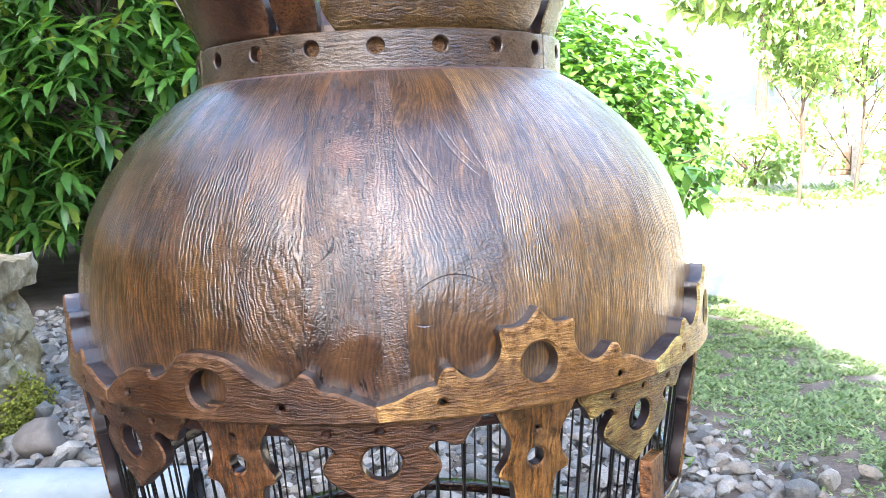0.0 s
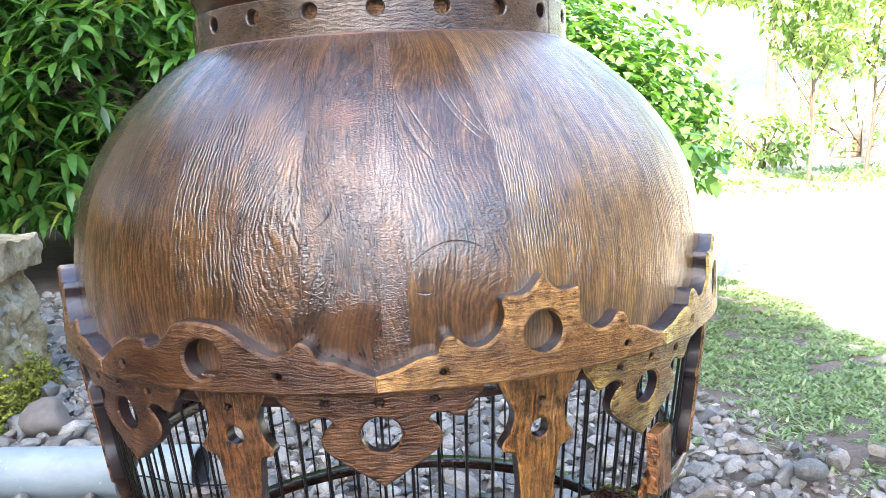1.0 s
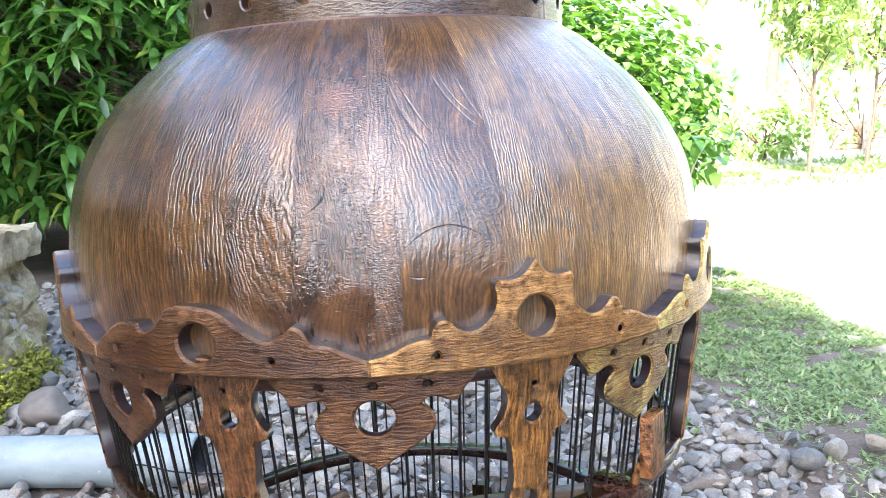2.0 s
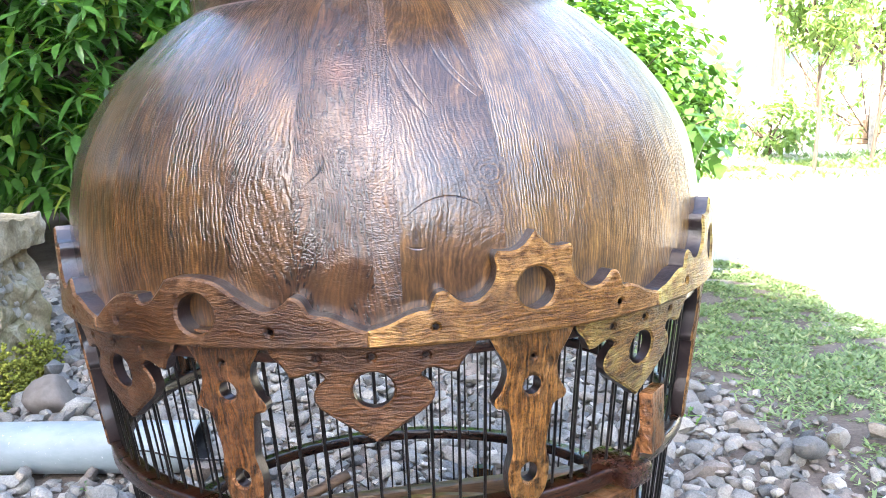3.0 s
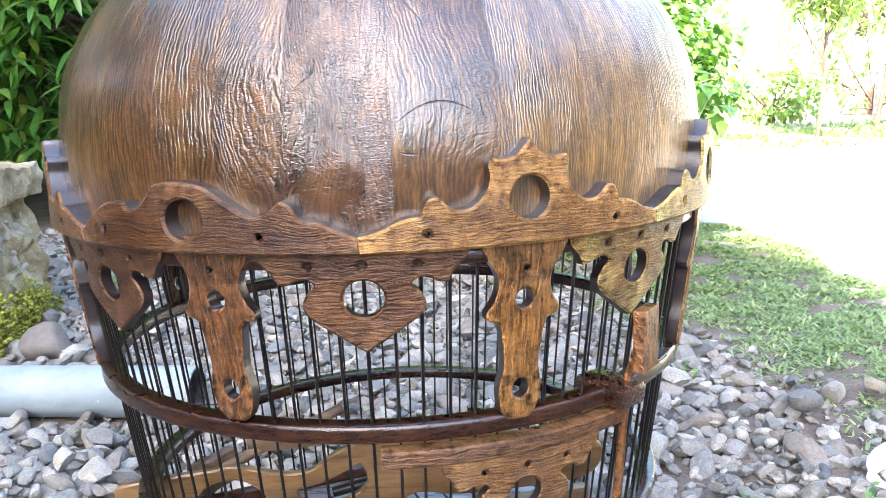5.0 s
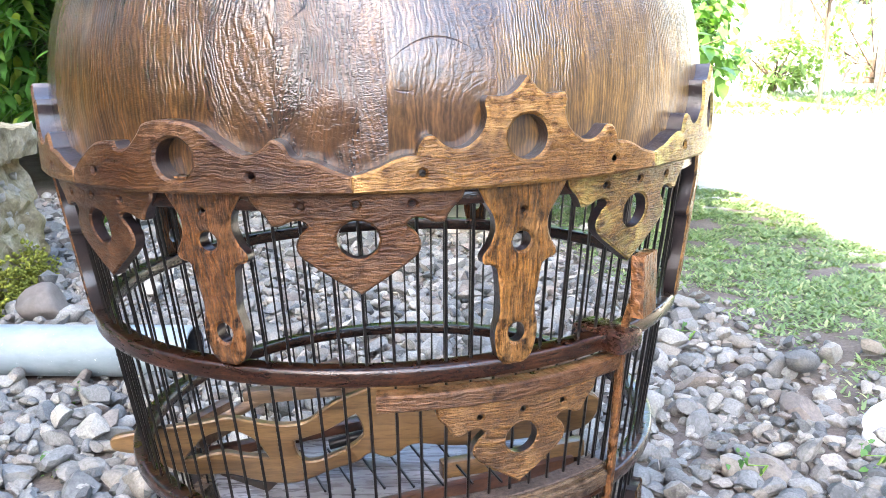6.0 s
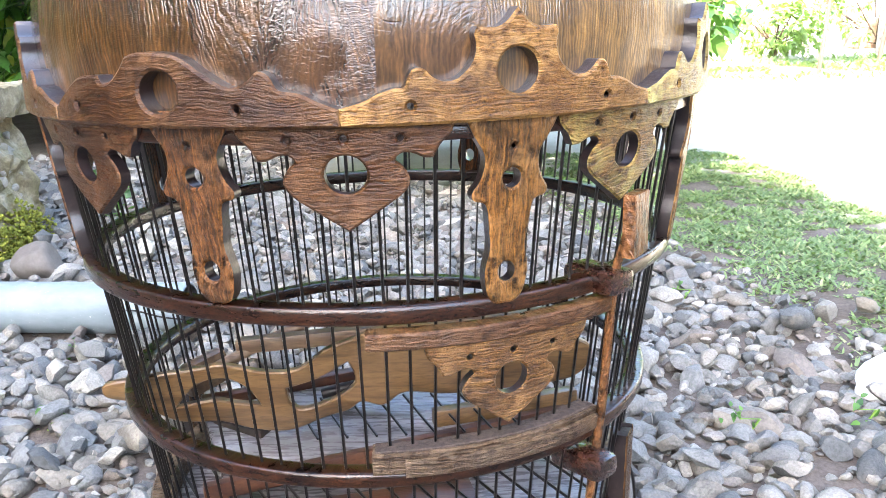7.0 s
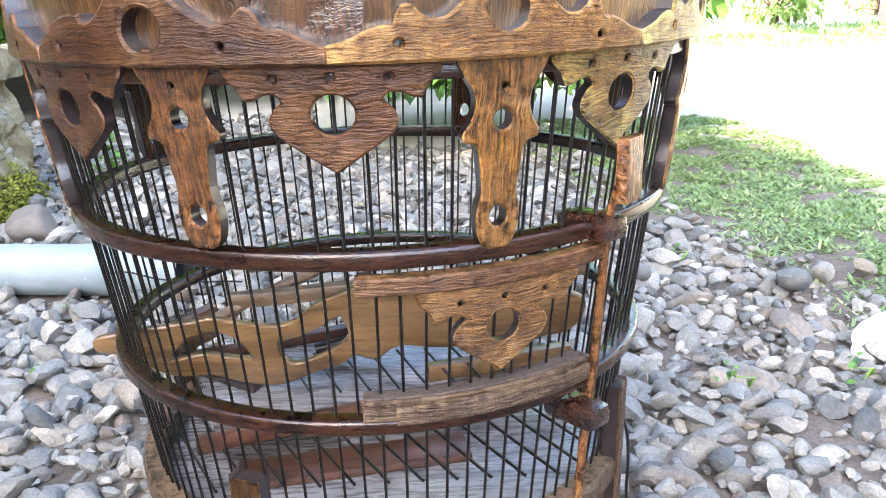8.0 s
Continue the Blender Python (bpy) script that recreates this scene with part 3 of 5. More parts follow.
def plate(name, outline, holes, put, thick, material, edge=0.0013, step=0.009):
    """A sawn plate: a flat outline with holes, laid onto a form by put(u, v, depth) with eased front edges."""
    outline = outline if area(outline) > 0 else outline[::-1]
    loops = [outline] + [h if area(h) < 0 else h[::-1] for h in holes]
    soft = [drawn_in(lp, edge) for lp in loops]
    pts, edges = [], []
    for lp in soft:
        s = len(pts)
        pts += lp
        edges += [(s + k, s + (k + 1) % len(lp)) for k in range(len(lp))]
    rim = len(pts)
    us, vs = [p.x for p in soft[0]], [p.y for p in soft[0]]
    u = min(us) + step / 2
    while u < max(us):
        v = min(vs) + step / 2
        while v < max(vs):
            q = Vector((u, v))
            if inside(q, soft[0]) and not any(inside(q, h) for h in soft[1:]) and min((q - p).length for p in pts[:rim]) > step * 0.3:
                pts.append(q)
            v += step
        u += step
    got = delaunay_2d_cdt([Vector(p) for p in pts], edges, [], 0, 1e-7)
    gv, gf = got[0], got[2]
    tris = []
    for f in gf:
        c = (gv[f[0]] + gv[f[1]] + gv[f[2]]) / 3
        if inside(c, soft[0]) and not any(inside(c, h) for h in soft[1:]):
            tris.append(list(f))
    n = len(gv)
    verts = [put(p.x, p.y, 0.0) for p in gv] + [put(p.x, p.y, thick) for p in gv]
    faces = tris + [[n + i for i in reversed(t)] for t in tris]
    sides = set()
    index = {}
    for i, p in enumerate(gv):
        index.setdefault((round(p.x, 6), round(p.y, 6)), i)
    for raw, lp in zip(loops, soft):
        k = len(lp)
        front = [index.get((round(p.x, 6), round(p.y, 6))) for p in lp]
        if None in front:
            front = [min(range(n), key=lambda i, p=p: (gv[i] - p).length_squared) for p in lp]
        s = len(verts)
        verts += [put(p.x, p.y, edge) for p in raw] + [put(p.x, p.y, thick) for p in raw]
        for i in range(k):
            j = (i + 1) % k
            faces.append([front[j], front[i], s + i, s + j])
            sides.add((s + j, s + i, s + k + i, s + k + j))
            faces.append([s + j, s + i, s + k + i, s + k + j])
            faces.append([s + k + j, s + k + i, n + front[i], n + front[j]])
    faces = [f for f in faces if len(set(f)) == len(f)]
    me = mesh_of(name, verts, faces, material, True)
    me.materials.append(EDGE)
    for f in me.polygons:
        if tuple(f.vertices) in sides:
            f.material_index = 1
    me.set_sharp_from_angle(angle=radians(40))
    return me


def lathe(name, profile, material, a0=0.0, a1=360.0, seg=96, smooth=True):
    """Spin a closed (r, z) profile round z from a0 to a1 degrees."""
    full = abs(a1 - a0) >= 359.9
    rows = seg if full else seg + 1
    verts = [around(a0 + (a1 - a0) * k / seg, r, z) for k in range(rows) for r, z in profile]
    m = len(profile)
    faces = []
    for k in range(seg):
        s, e = k * m, ((k + 1) % rows) * m
        faces += [[s + i, e + i, e + (i + 1) % m, s + (i + 1) % m] for i in range(m)]
    if not full:
        faces += [list(range(m))[::-1], [(rows - 1) * m + i for i in range(m)]]
    me = mesh_of(name, verts, faces, material, smooth)
    bm = bmesh.new()
    bm.from_mesh(me)
    bmesh.ops.recalc_face_normals(bm, faces=bm.faces)
    bm.to_mesh(me)
    bm.free()
    me.set_sharp_from_angle(angle=radians(38))
    return me


def tube(path, radius, material, name, sides=8):
    """A round bar along a polyline; radius may be one number or one for each point."""
    path = [Vector(p) for p in path]
    rad = radius if isinstance(radius, list) else [radius] * len(path)
    verts, faces = [], []
    side = None
    for i, p in enumerate(path):
        d = (path[min(i + 1, len(path) - 1)] - path[max(i - 1, 0)]).normalized()
        if side is None:
            side = d.orthogonal().normalized()
        side = (side - d * side.dot(d)).normalized()
        up = d.cross(side)
        verts += [p + rad[i] * (math.cos(2 * math.pi * k / sides) * side + math.sin(2 * math.pi * k / sides) * up) for k in range(sides)]
    for i in range(len(path) - 1):
        for k in range(sides):
            faces.append([i * sides + k, i * sides + (k + 1) % sides, (i + 1) * sides + (k + 1) % sides, (i + 1) * sides + k])
    faces += [list(range(sides))[::-1], [(len(path) - 1) * sides + k for k in range(sides)]]
    me = mesh_of(name, verts, faces, material, True)
    me.set_sharp_from_angle(angle=radians(50))
    return me


def block(name, size, matrix, material, bevel=0.002, taper=1.0, seg=2):
    bm = bmesh.new()
    bmesh.ops.create_cube(bm, size=1)
    for v in bm.verts:
        k = taper if v.co.z > 0 else 1.0
        v.co = Vector((v.co.x * size[0] * k, v.co.y * size[1] * k, v.co.z * size[2]))
    bmesh.ops.bevel(bm, geom=bm.edges[:], offset=bevel, segments=seg, affect="EDGES", profile=0.6)
    bm.transform(matrix)
    me = bpy.data.meshes.new(name)
    bm.to_mesh(me)
    bm.free()
    me.materials.append(material)
    me.shade_smooth()
    me.set_sharp_from_angle(angle=radians(35))
    return me


def facing(phi, r, z, lean=0.0):
    """A frame on the cage: x round it, y outwards, z up."""
    return Matrix.Translation(around(phi, r, z)) @ Matrix.Rotation(radians(phi), 4, "Z") @ Matrix.Rotation(math.pi, 4, "Z") @ Matrix.Rotation(radians(lean), 4, "Y")


# ---- the birdcage ----
BELT_Z = 0.360          # lower edge of the carved belt
WIRE_R, CONE = 0.1880, 0.136   # wire radius at the belt, and how it narrows per metre down


def wire_r(z):
    return WIRE_R + CONE * (z - BELT_Z)


cage = thing("birdcage", "varnished brown wooden birdcage with domed top, standing on gravel", "birdcage")

# dome of glued staves, with a closed shell
DOME_PROFILE = [(0.1885, 0.3595), (0.1897, 0.3665), (0.1912, 0.384), (0.1918, 0.400), (0.1898, 0.420), (0.1850, 0.441), (0.1752, 0.4615),
                (0.1650, 0.4762), (0.1540, 0.4890), (0.1310, 0.5090), (0.1180, 0.5175), (0.1050, 0.5245)]
dome_line = smooth_line([(r, z) for r, z in DOME_PROFILE], False, 5)
SEAMS = [-57, -43.5, -32, -21.7, -12, -1.8, 1.7, 15.8, 29.4, 44, 58]
SEAMS += [73, 88, 104, 119, 135, 150, 166, 181, 197, 213, 229, 245, 260, 275, 289, 303]
dome = part("dome", lathe("dome_core", [(r - 0.006, z) for r, z in dome_line] + [(0.09, 0.5245), (0.09, 0.515), (0.17, 0.40), (0.17, 0.3595)], DOME), cage, "domed lid of glossy brown staves")
rng = random.Random(5)
for a, b in zip(SEAMS, SEAMS[1:]):
    lift = rng.uniform(-0.0001, 0.0001)
    prof = [(r + lift, z) for r, z in dome_line] + [(r - 0.008, z) for r, z in reversed(dome_line)]
    seg = max(4, int((b - a) / 1.6))
    me = lathe("stave", prof, STAVES.get(a, DOME_GOLD_LIT if 50 < a < 95 else DOME), a + 0.008, b - 0.008, seg)
    part("stave", me, dome)

# collar with a row of bored hollows
COLLAR_R = 0.1144


def collar_put(u, v, d):
    return around(math.degrees(u / COLLAR_R), COLLAR_R - d, 0.5195 + v)


collar = part("collar", lathe("collar_core", [(0.109, 0.5185), (0.109, 0.541), (0.098, 0.541), (0.098, 0.5185)], BELT), cage, "collar band with bored hollows")
for k in range(3):
    a0, a1 = radians(-65 + 120 * k) * COLLAR_R, radians(-65 + 120 * (k + 1) - 0.3) * COLLAR_R
    n = 40
    ring = [Vector((a0 + (a1 - a0) * i / n, 0.0)) for i in range(n + 1)] + [Vector((a1 + (a0 - a1) * i / n, 0.0206)) for i in range(n + 1)]
    hs = [circle(radians(-52.3 + 120 * k + 17.1 * i) * COLLAR_R, 0.0125, 0.0042, 0.0040, 16) for i in range(7)]
    part("band", plate("band", ring, hs, collar_put, 0.0052, COLLAR, 0.0007, 0.01), collar)
# lip under the collar
part("lip", lathe("lip", [(0.1142, 0.5180), (0.1150, 0.5192), (0.1142, 0.5204), (0.108, 0.5204), (0.108, 0.518)], RAIL), collar)

# flared crown of wide petals over the collar
crown = part("crown", lathe("crown_core", [(0.1055, 0.541), (0.1055, 0.5445), (0.098, 0.5445), (0.098, 0.541)], REDWOOD), cage, "flared crown of carved petals")


def crown_put(u, v, d):
    r = 0.1098 + 0.40 * v + 1.8 * v * v - d
    return around(math.degrees(u / 0.112), r, 0.5412 + v)


def petal(mid, half):
    w = radians(half) * 0.112
    pts = [(-w * 0.86, 0), (-w * 0.86, 0), (-w * 0.94, 0.012), (-w * 0.86, 0.030), (-w * 0.62, 0.052), (-w * 0.2, 0.066), (0, 0.078), (0, 0.078)]
    pts = [(x, y) for x, y in pts] + [(-x, y) for x, y in reversed(pts[:-2])]
    return [p + Vector((radians(mid) * 0.112, 0)) for p in smooth_line(pts, True, 4)]


for mid, half in ((-53, 24), (-22.5, 6.8), (19, 36), (79, 23), (124, 22), (169, 23), (214, 22), (259, 23)):
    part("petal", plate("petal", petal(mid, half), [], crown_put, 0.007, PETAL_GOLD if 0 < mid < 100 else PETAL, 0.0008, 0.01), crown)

# belt: eight sawn segments, each with a round hole; one has lost its tip
def belt_put(u, v, d):
    return around(math.degrees(u / 0.2), 0.2 - d, BELT_Z + v)


def mm(points):
    return [(x / 1000, y / 1000) for x, y in points]


def mirrored(half):
    """half runs from the middle to the right end; the whole runs round the outline."""
    left = [(-x, y) for x, y in reversed(half)]
    return left, half


TOP = mm([(0, 46), (0, 46), (5, 40.5), (10, 38), (18.3, 38.3), (18.3, 38.3), (19.6, 35.5), (18.8, 30), (21, 23.5), (27, 18.2), (33, 17.2), (38, 19.5), (41.5, 22.8),
          (45.5, 22.5), (48, 19), (49.4, 15.4), (54, 15.0), (60, 13.2), (67, 10), (76.5, 7.5), (76.5, 7.5)])
WORN = mm([(-76.5, 7.2), (-76.5, 7.2), (-66, 14.5), (-56, 20), (-48, 21.8), (-39, 21.8), (-39, 21.8), (-37, 18.5), (-31, 19.6), (-25, 24.5), (-20.5, 29.8), (-20.5, 29.8), (-14, 31.4), (-4, 31.6),
           (8, 29.5), (19, 22.5), (30, 17), (38, 19.3), (43, 23.2), (48, 21.2), (51.5, 15.7), (60, 14.2), (68, 10.5), (76.5, 7.2), (76.5, 7.2)])


def bottom(w):
    return [Vector((w - 2 * w * k / 24, 0.0)) for k in range(25)]


def belt_outline(points):
    top = smooth_line(points, False, 4)
    return top + bottom(top[-1].x)


left, right = mirrored(TOP)
full_top = left[:-2] + right
belt_holes = [circle(0, 0.0204, 0.0096), circle(-0.047, 0.0078, 0.0016, n=8), circle(0.047, 0.0072, 0.0016, n=8)]
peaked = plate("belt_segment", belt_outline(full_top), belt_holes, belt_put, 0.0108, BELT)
peaked_lit = plate("belt_segment", belt_outline(full_top), belt_holes, belt_put, 0.0108, BELT_LIT)
peaked_half_lit = plate("belt_segment", belt_outline(full_top), belt_holes, belt_put, 0.0108, BELT_HALF_LIT)
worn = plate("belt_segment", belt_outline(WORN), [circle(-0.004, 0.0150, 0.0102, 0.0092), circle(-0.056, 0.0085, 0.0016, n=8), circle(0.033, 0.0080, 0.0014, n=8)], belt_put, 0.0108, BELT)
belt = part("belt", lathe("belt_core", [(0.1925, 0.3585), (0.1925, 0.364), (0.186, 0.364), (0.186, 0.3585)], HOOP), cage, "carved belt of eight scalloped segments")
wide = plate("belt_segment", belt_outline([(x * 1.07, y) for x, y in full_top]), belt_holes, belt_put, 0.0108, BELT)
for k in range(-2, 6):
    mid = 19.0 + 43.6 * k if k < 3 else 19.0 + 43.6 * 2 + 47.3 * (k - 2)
    seg_ob = part("belt_segment", worn if k == -1 else wide if k > 2 else peaked_half_lit if k == 0 else peaked_lit if k in (1, 2) else peaked, belt, "belt segment with a worn, rounded crest" if k == -1 else "")
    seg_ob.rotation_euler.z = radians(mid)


# pendants and braces lie on the wires below the belt
def cone_put(u, v, d):
    z = BELT_Z + v
    return around(math.degrees(u / 0.1915), wire_r(z) + 0.0078 - d, z)


PEND_HALF = mm([(0, -46), (0, -46), (12, -38), (24, -29.5), (27, -23.5), (24.5, -18), (21, -14.5), (24, -11.8), (28.5, -12.2), (33, -14.2), (37, -14.5), (37, -14.5), (40, -9), (45, -3.5), (46, 3), (46, 3)])
l, r = mirrored(PEND_HALF)
pend_outline = smooth_line(r + l[:-2], True, 4)
pend_holes = [circle(0, -0.0206, 0.0092, 0.0086), circle(-0.0235, -0.0055, 0.0016, n=8), circle(0.0, -0.0050, 0.0017, n=8), circle(0.0235, -0.0055, 0.0016, n=8)]
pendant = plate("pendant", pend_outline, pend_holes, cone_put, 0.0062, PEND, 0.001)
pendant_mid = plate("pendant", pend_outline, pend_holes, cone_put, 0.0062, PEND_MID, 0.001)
pendant_lit = plate("pendant", pend_outline, pend_holes, cone_put, 0.0062, PEND_LIT, 0.001)
BRACE_HALF = mm([(0, -86.5), (5.5, -86), (9.5, -81), (11.2, -70), (9, -59), (10, -49), (11.8, -38), (17.5, -35.5), (18.6, -32), (15.0, -26.5), (13.0, -20), (13.8, -14), (18, -7), (21.5, 0), (22, 3), (22, 3)])
l, r = mirrored(BRACE_HALF)
brace_outline = smooth_line(r + l[:-1], True, 4)
brace_holes = [circle(0, -0.0262, 0.0046), circle(0, -0.0705, 0.0044, 0.0050), circle(0, -0.012, 0.0011, n=8)]
brace = plate("brace", brace_outline, brace_holes, cone_put, 0.0075, BRACE, 0.0012)
brace_lit = plate("brace", brace_outline, brace_holes, cone_put, 0.0075, BRACE_LIT, 0.0012)
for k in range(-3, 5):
    ob = part("pendant", pendant_lit if k in (1, 2) else pendant, cage)
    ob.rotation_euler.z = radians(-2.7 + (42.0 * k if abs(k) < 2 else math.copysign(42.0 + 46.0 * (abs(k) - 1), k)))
    ob = part("brace", brace_lit if k in (0, 1, 2) else brace, cage)
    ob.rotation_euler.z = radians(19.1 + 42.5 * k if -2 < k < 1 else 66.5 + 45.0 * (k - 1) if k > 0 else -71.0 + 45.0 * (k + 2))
    ob.location.z = 0.004 if k == -1 else 0.0


# hoops
def hoop(z, r, half, high, name, material=HOOP):
    prof = []
    for i in range(20):
        a = 2 * math.pi * (i + 0.5) / 20
        c, s = math.cos(a), math.sin(a)
        prof.append((r + half * math.copysign(abs(c) ** 0.38, c), z + high * math.copysign(abs(s) ** 0.38, s)))
    return lathe(name, prof, material)


hoops = [(0.2722, 0.1770, 0.0058, 0.0046), (0.1820, 0.1645, 0.0060, 0.0042)]
for z, r, half, high in hoops:
    part("hoop", hoop(z, r, half, high, "hoop"), cage)
part("hoop", hoop(0.3555, 0.1875, 0.0050, 0.0035, "hoop"), cage)

# wires
WIRES = 92
for k in range(WIRES):
    phi = 1.1 + 360 * k / WIRES
    wob = rng.uniform(-0.15, 0.15)
    me = tube([around(phi + wob, wire_r(0.090), 0.090), around(phi, wire_r(0.182), 0.182), around(phi - wob, wire_r(0.272), 0.272), around(phi, wire_r(0.358), 0.358)], 0.00082, WIRE, "wire", 6)
    part("wire", me, cage)

# base drum and four legs
part("base_ring", lathe("base_ring", [(0.1490, 0.1010), (0.1500, 0.1040), (0.1625, 0.1040), (0.1645, 0.1010), (0.1640, 0.0900), (0.1585, 0.0850), (0.1570, 0.030), (0.1600, 0.0260), (0.1600, 0.014), (0.1480, 0.014)], WORN_WOOD), cage, "base drum with a moulded rim")
# legs take the brace wood's warm painted-light tone too
for k in range(4):
    phi = -23.5 + 87.3 * k if k < 2 else -23.5 + 90 * k
    leg = plate("leg", smooth_line([(-0.009, -0.05), (-0.009, -0.05), (-0.0092, 0.0), (-0.0090, 0.05), (-0.0080, 0.052), (0, 0.053), (0.0080, 0.052), (0.0090, 0.05), (0.0092, 0.0), (0.009, -0.05), (0.009, -0.05)], True, 2), [],
                lambda u, v, d: Vector((u, -v * 0.02 + 0.02 * d, v)) + Vector((0, d, 0)), 0.010, BRACE_LIT, 0.001)
    ob = part("leg", leg, cage)
    ob.matrix_local = Matrix.Translation(around(phi, 0.1735 if k != 1 else 0.1655, 0.098)) @ Matrix.Rotation(radians(phi), 4, "Z")
    part("foot", block("foot", (0.03, 0.022, 0.05), facing(phi, 0.168, 0.026), HOOP, 0.004), cage)

# sliding door: a top rail with its pendant, a sill and a pull rod
def rail(name, phi0, phi1, z0, z1, out, thick, material):
    prof = [(wire_r(z) + o, z) for o, z in ((out - thick, z0), (out - 0.001, z0), (out, z0 + 0.001), (out, z1 - 0.001), (out - 0.001, z1), (out - thick, z1))]
    return lathe(name, prof, material, phi0, phi1, 30)


door = part("door", rail("door_rail", -1.6, 40.0, 0.2562, 0.2650, 0.0115, 0.0092, PEND), cage, "small sliding door with a carved pendant")
door_pend = part("pendant", pendant_mid, door)
door_pend.matrix_local = Matrix.Translation((0, 0, -0.1015)) @ Matrix.Diagonal((0.938, 0.938, 0.988, 1)) @ Matrix.Rotation(radians(20.6), 4, "Z")
part("sill", rail("door_sill", -1.8, 41.0, 0.1862, 0.1985, 0.0085, 0.0120, WORN_WOOD), door)
part("sill_strip", rail("sill_strip", 3.5, 41.5, 0.1850, 0.1950, 0.0105, 0.0019, WORN_WOOD), door)
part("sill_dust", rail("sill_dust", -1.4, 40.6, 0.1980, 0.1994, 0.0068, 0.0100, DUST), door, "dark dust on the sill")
part("upper_guide", block("upper_guide", (0.0185, 0.032, 0.0120), facing(38.6, 0.1785, 0.2735), GUIDE, 0.0032), cage)
part("lower_guide", block("lower_guide", (0.0185, 0.034, 0.0125), facing(39.6, 0.1690, 0.1665), GUIDE, 0.0042), cage)
rod = part("pull_rod", tube([around(39.2, 0.1935, 0.297), around(39.5, 0.1880, 0.282), around(39.8, 0.1842, 0.258), around(41.3, 0.1763, 0.197), around(41.6, 0.1728, 0.1738), around(42.0, 0.1686, 0.142), around(43.1, 0.1640, 0.104)], [0.0022, 0.0023, 0.0024, 0.0026, 0.0026, 0.0026, 0.0024], BRACE, "pull_rod", 8), cage)
part("paddle", block("paddle", (0.0185, 0.0066, 0.031), Matrix.Translation(around(39.3, 0.1985, 0.3040)) @ Matrix.Rotation(radians(54), 4, "Z"), BRACE, 0.0009), rod, "flat wooden pull paddle")

# inside: a scroll-cut perch board, a second perch, a grey tray board and floor bars
SCROLL = mm([(-189, 161), (-192, 167), (-188, 172), (-164, 176), (-126, 181), (-111, 183), (-82, 176), (-61, 177), (-43, 190), (-27, 197), (0, 206), (40, 206), (90, 198), (130, 190), (138, 178), (126, 161),
             (87, 155), (41, 152), (11, 155), (-5, 145), (-19, 149), (-28, 143), (-44, 138), (-71, 128), (-96, 131), (-116, 138), (-146, 140), (-172, 156)])
HOLE_A = mm([(-145, 151), (-145, 151), (-130, 168), (-112, 172.5), (-97, 165), (-88, 150), (-88, 150), (-106, 153), (-121, 156)])
HOLE_B = mm([(-70, 162), (-70, 162), (-48, 169), (-27, 181), (-27, 181), (-23, 165), (-37, 153), (-59, 145), (-68, 151)])
scroll = plate("scroll_board", smooth_line(SCROLL, True, 4), [smooth_line(HOLE_A, True, 4), smooth_line(HOLE_B, True, 4)],
               lambda u, v, d: Vector((u, -0.012 + d - 0.18 * (v - 0.17), v)), 0.006, TAN, 0.0012, 0.02)
scroll.materials[1] = TAN
part("perch_board", scroll, cage, "tan perch board with scroll cut-outs")
ends = Vector((-0.113, 0.050, 0.1715)), Vector((0.150, 0.042, 0.1900))
lie = Matrix.Translation((ends[0] + ends[1]) / 2) @ (ends[1] - ends[0]).to_track_quat("X", "Z").to_matrix().to_4x4()
part("perch", block("perch", ((ends[1] - ends[0]).length, 0.0115, 0.0110), lie, PERCH, 0.0022), cage, "squared brown perch stick")
part("side_board", block("side_board", (0.036, 0.012, 0.026), pose(-0.137, 0.047, 0.153, 0, -8, 45), PERCH, 0.005), cage)
part("stay", tube([(-0.150, 0.03, 0.150), (-0.1, 0.05, 0.170), (-0.045, 0.075, 0.186)], 0.0045, PERCH, "stay", 8), cage)
part("back_bar", tube([(-0.052, 0.045, 0.132), (0.030, 0.050, 0.150)], 0.0042, WIRE, "back_bar", 8), cage)
TRAY = Matrix.Translation((-0.014, 0.036, 0.118)) @ Matrix.Rotation(radians(20), 4, "Z") @ Matrix.Rotation(radians(8), 4, "X")
tray = part("tray", block("tray", (0.235, 0.090, 0.008), TRAY, GREYWOOD, 0.0015), cage, "grey weathered tray board")
part("tray_rail", block("tray_rail", (0.266, 0.006, 0.0125), TRAY @ Matrix.Translation((0.002, -0.0485, 0.001)), RAIL, 0.0015), tray, "reddish rail along the front of the tray")
part("tray_rail", block("tray_rail", (0.235, 0.008, 0.016), TRAY @ Matrix.Translation((0.0, 0.0495, 0.003)), RAIL, 0.0015), tray)
part("cross_bar", block("cross_bar", (0.112, 0.010, 0.013), pose(0.084, 0.030, 0.122, 0, 0, 14), TAN, 0.0015), cage, "tan wooden bar across the cage floor")
part("floor_plank", block("floor_plank", (0.150, 0.030, 0.006), pose(-0.020, -0.050, 0.0932, 0, 0, 9), RAIL, 0.0012), cage, "reddish plank lying on the cage floor")
# dark block stands in for shadowed space under the board, and a cup
part("feed_box", block("feed_box", (0.042, 0.030, 0.034), pose(-0.103, 0.022, 0.110, 0, 0, -28), CUP_SHADOW, 0.002), cage, "dark block for a brown cup and the shadow around it")
part("floor_board", lathe("floor_board", [(0.001, 0.0900), (0.1488, 0.0900), (0.1488, 0.080), (0.001, 0.080)], GREYWOOD), cage, "grey wooden cage floor")
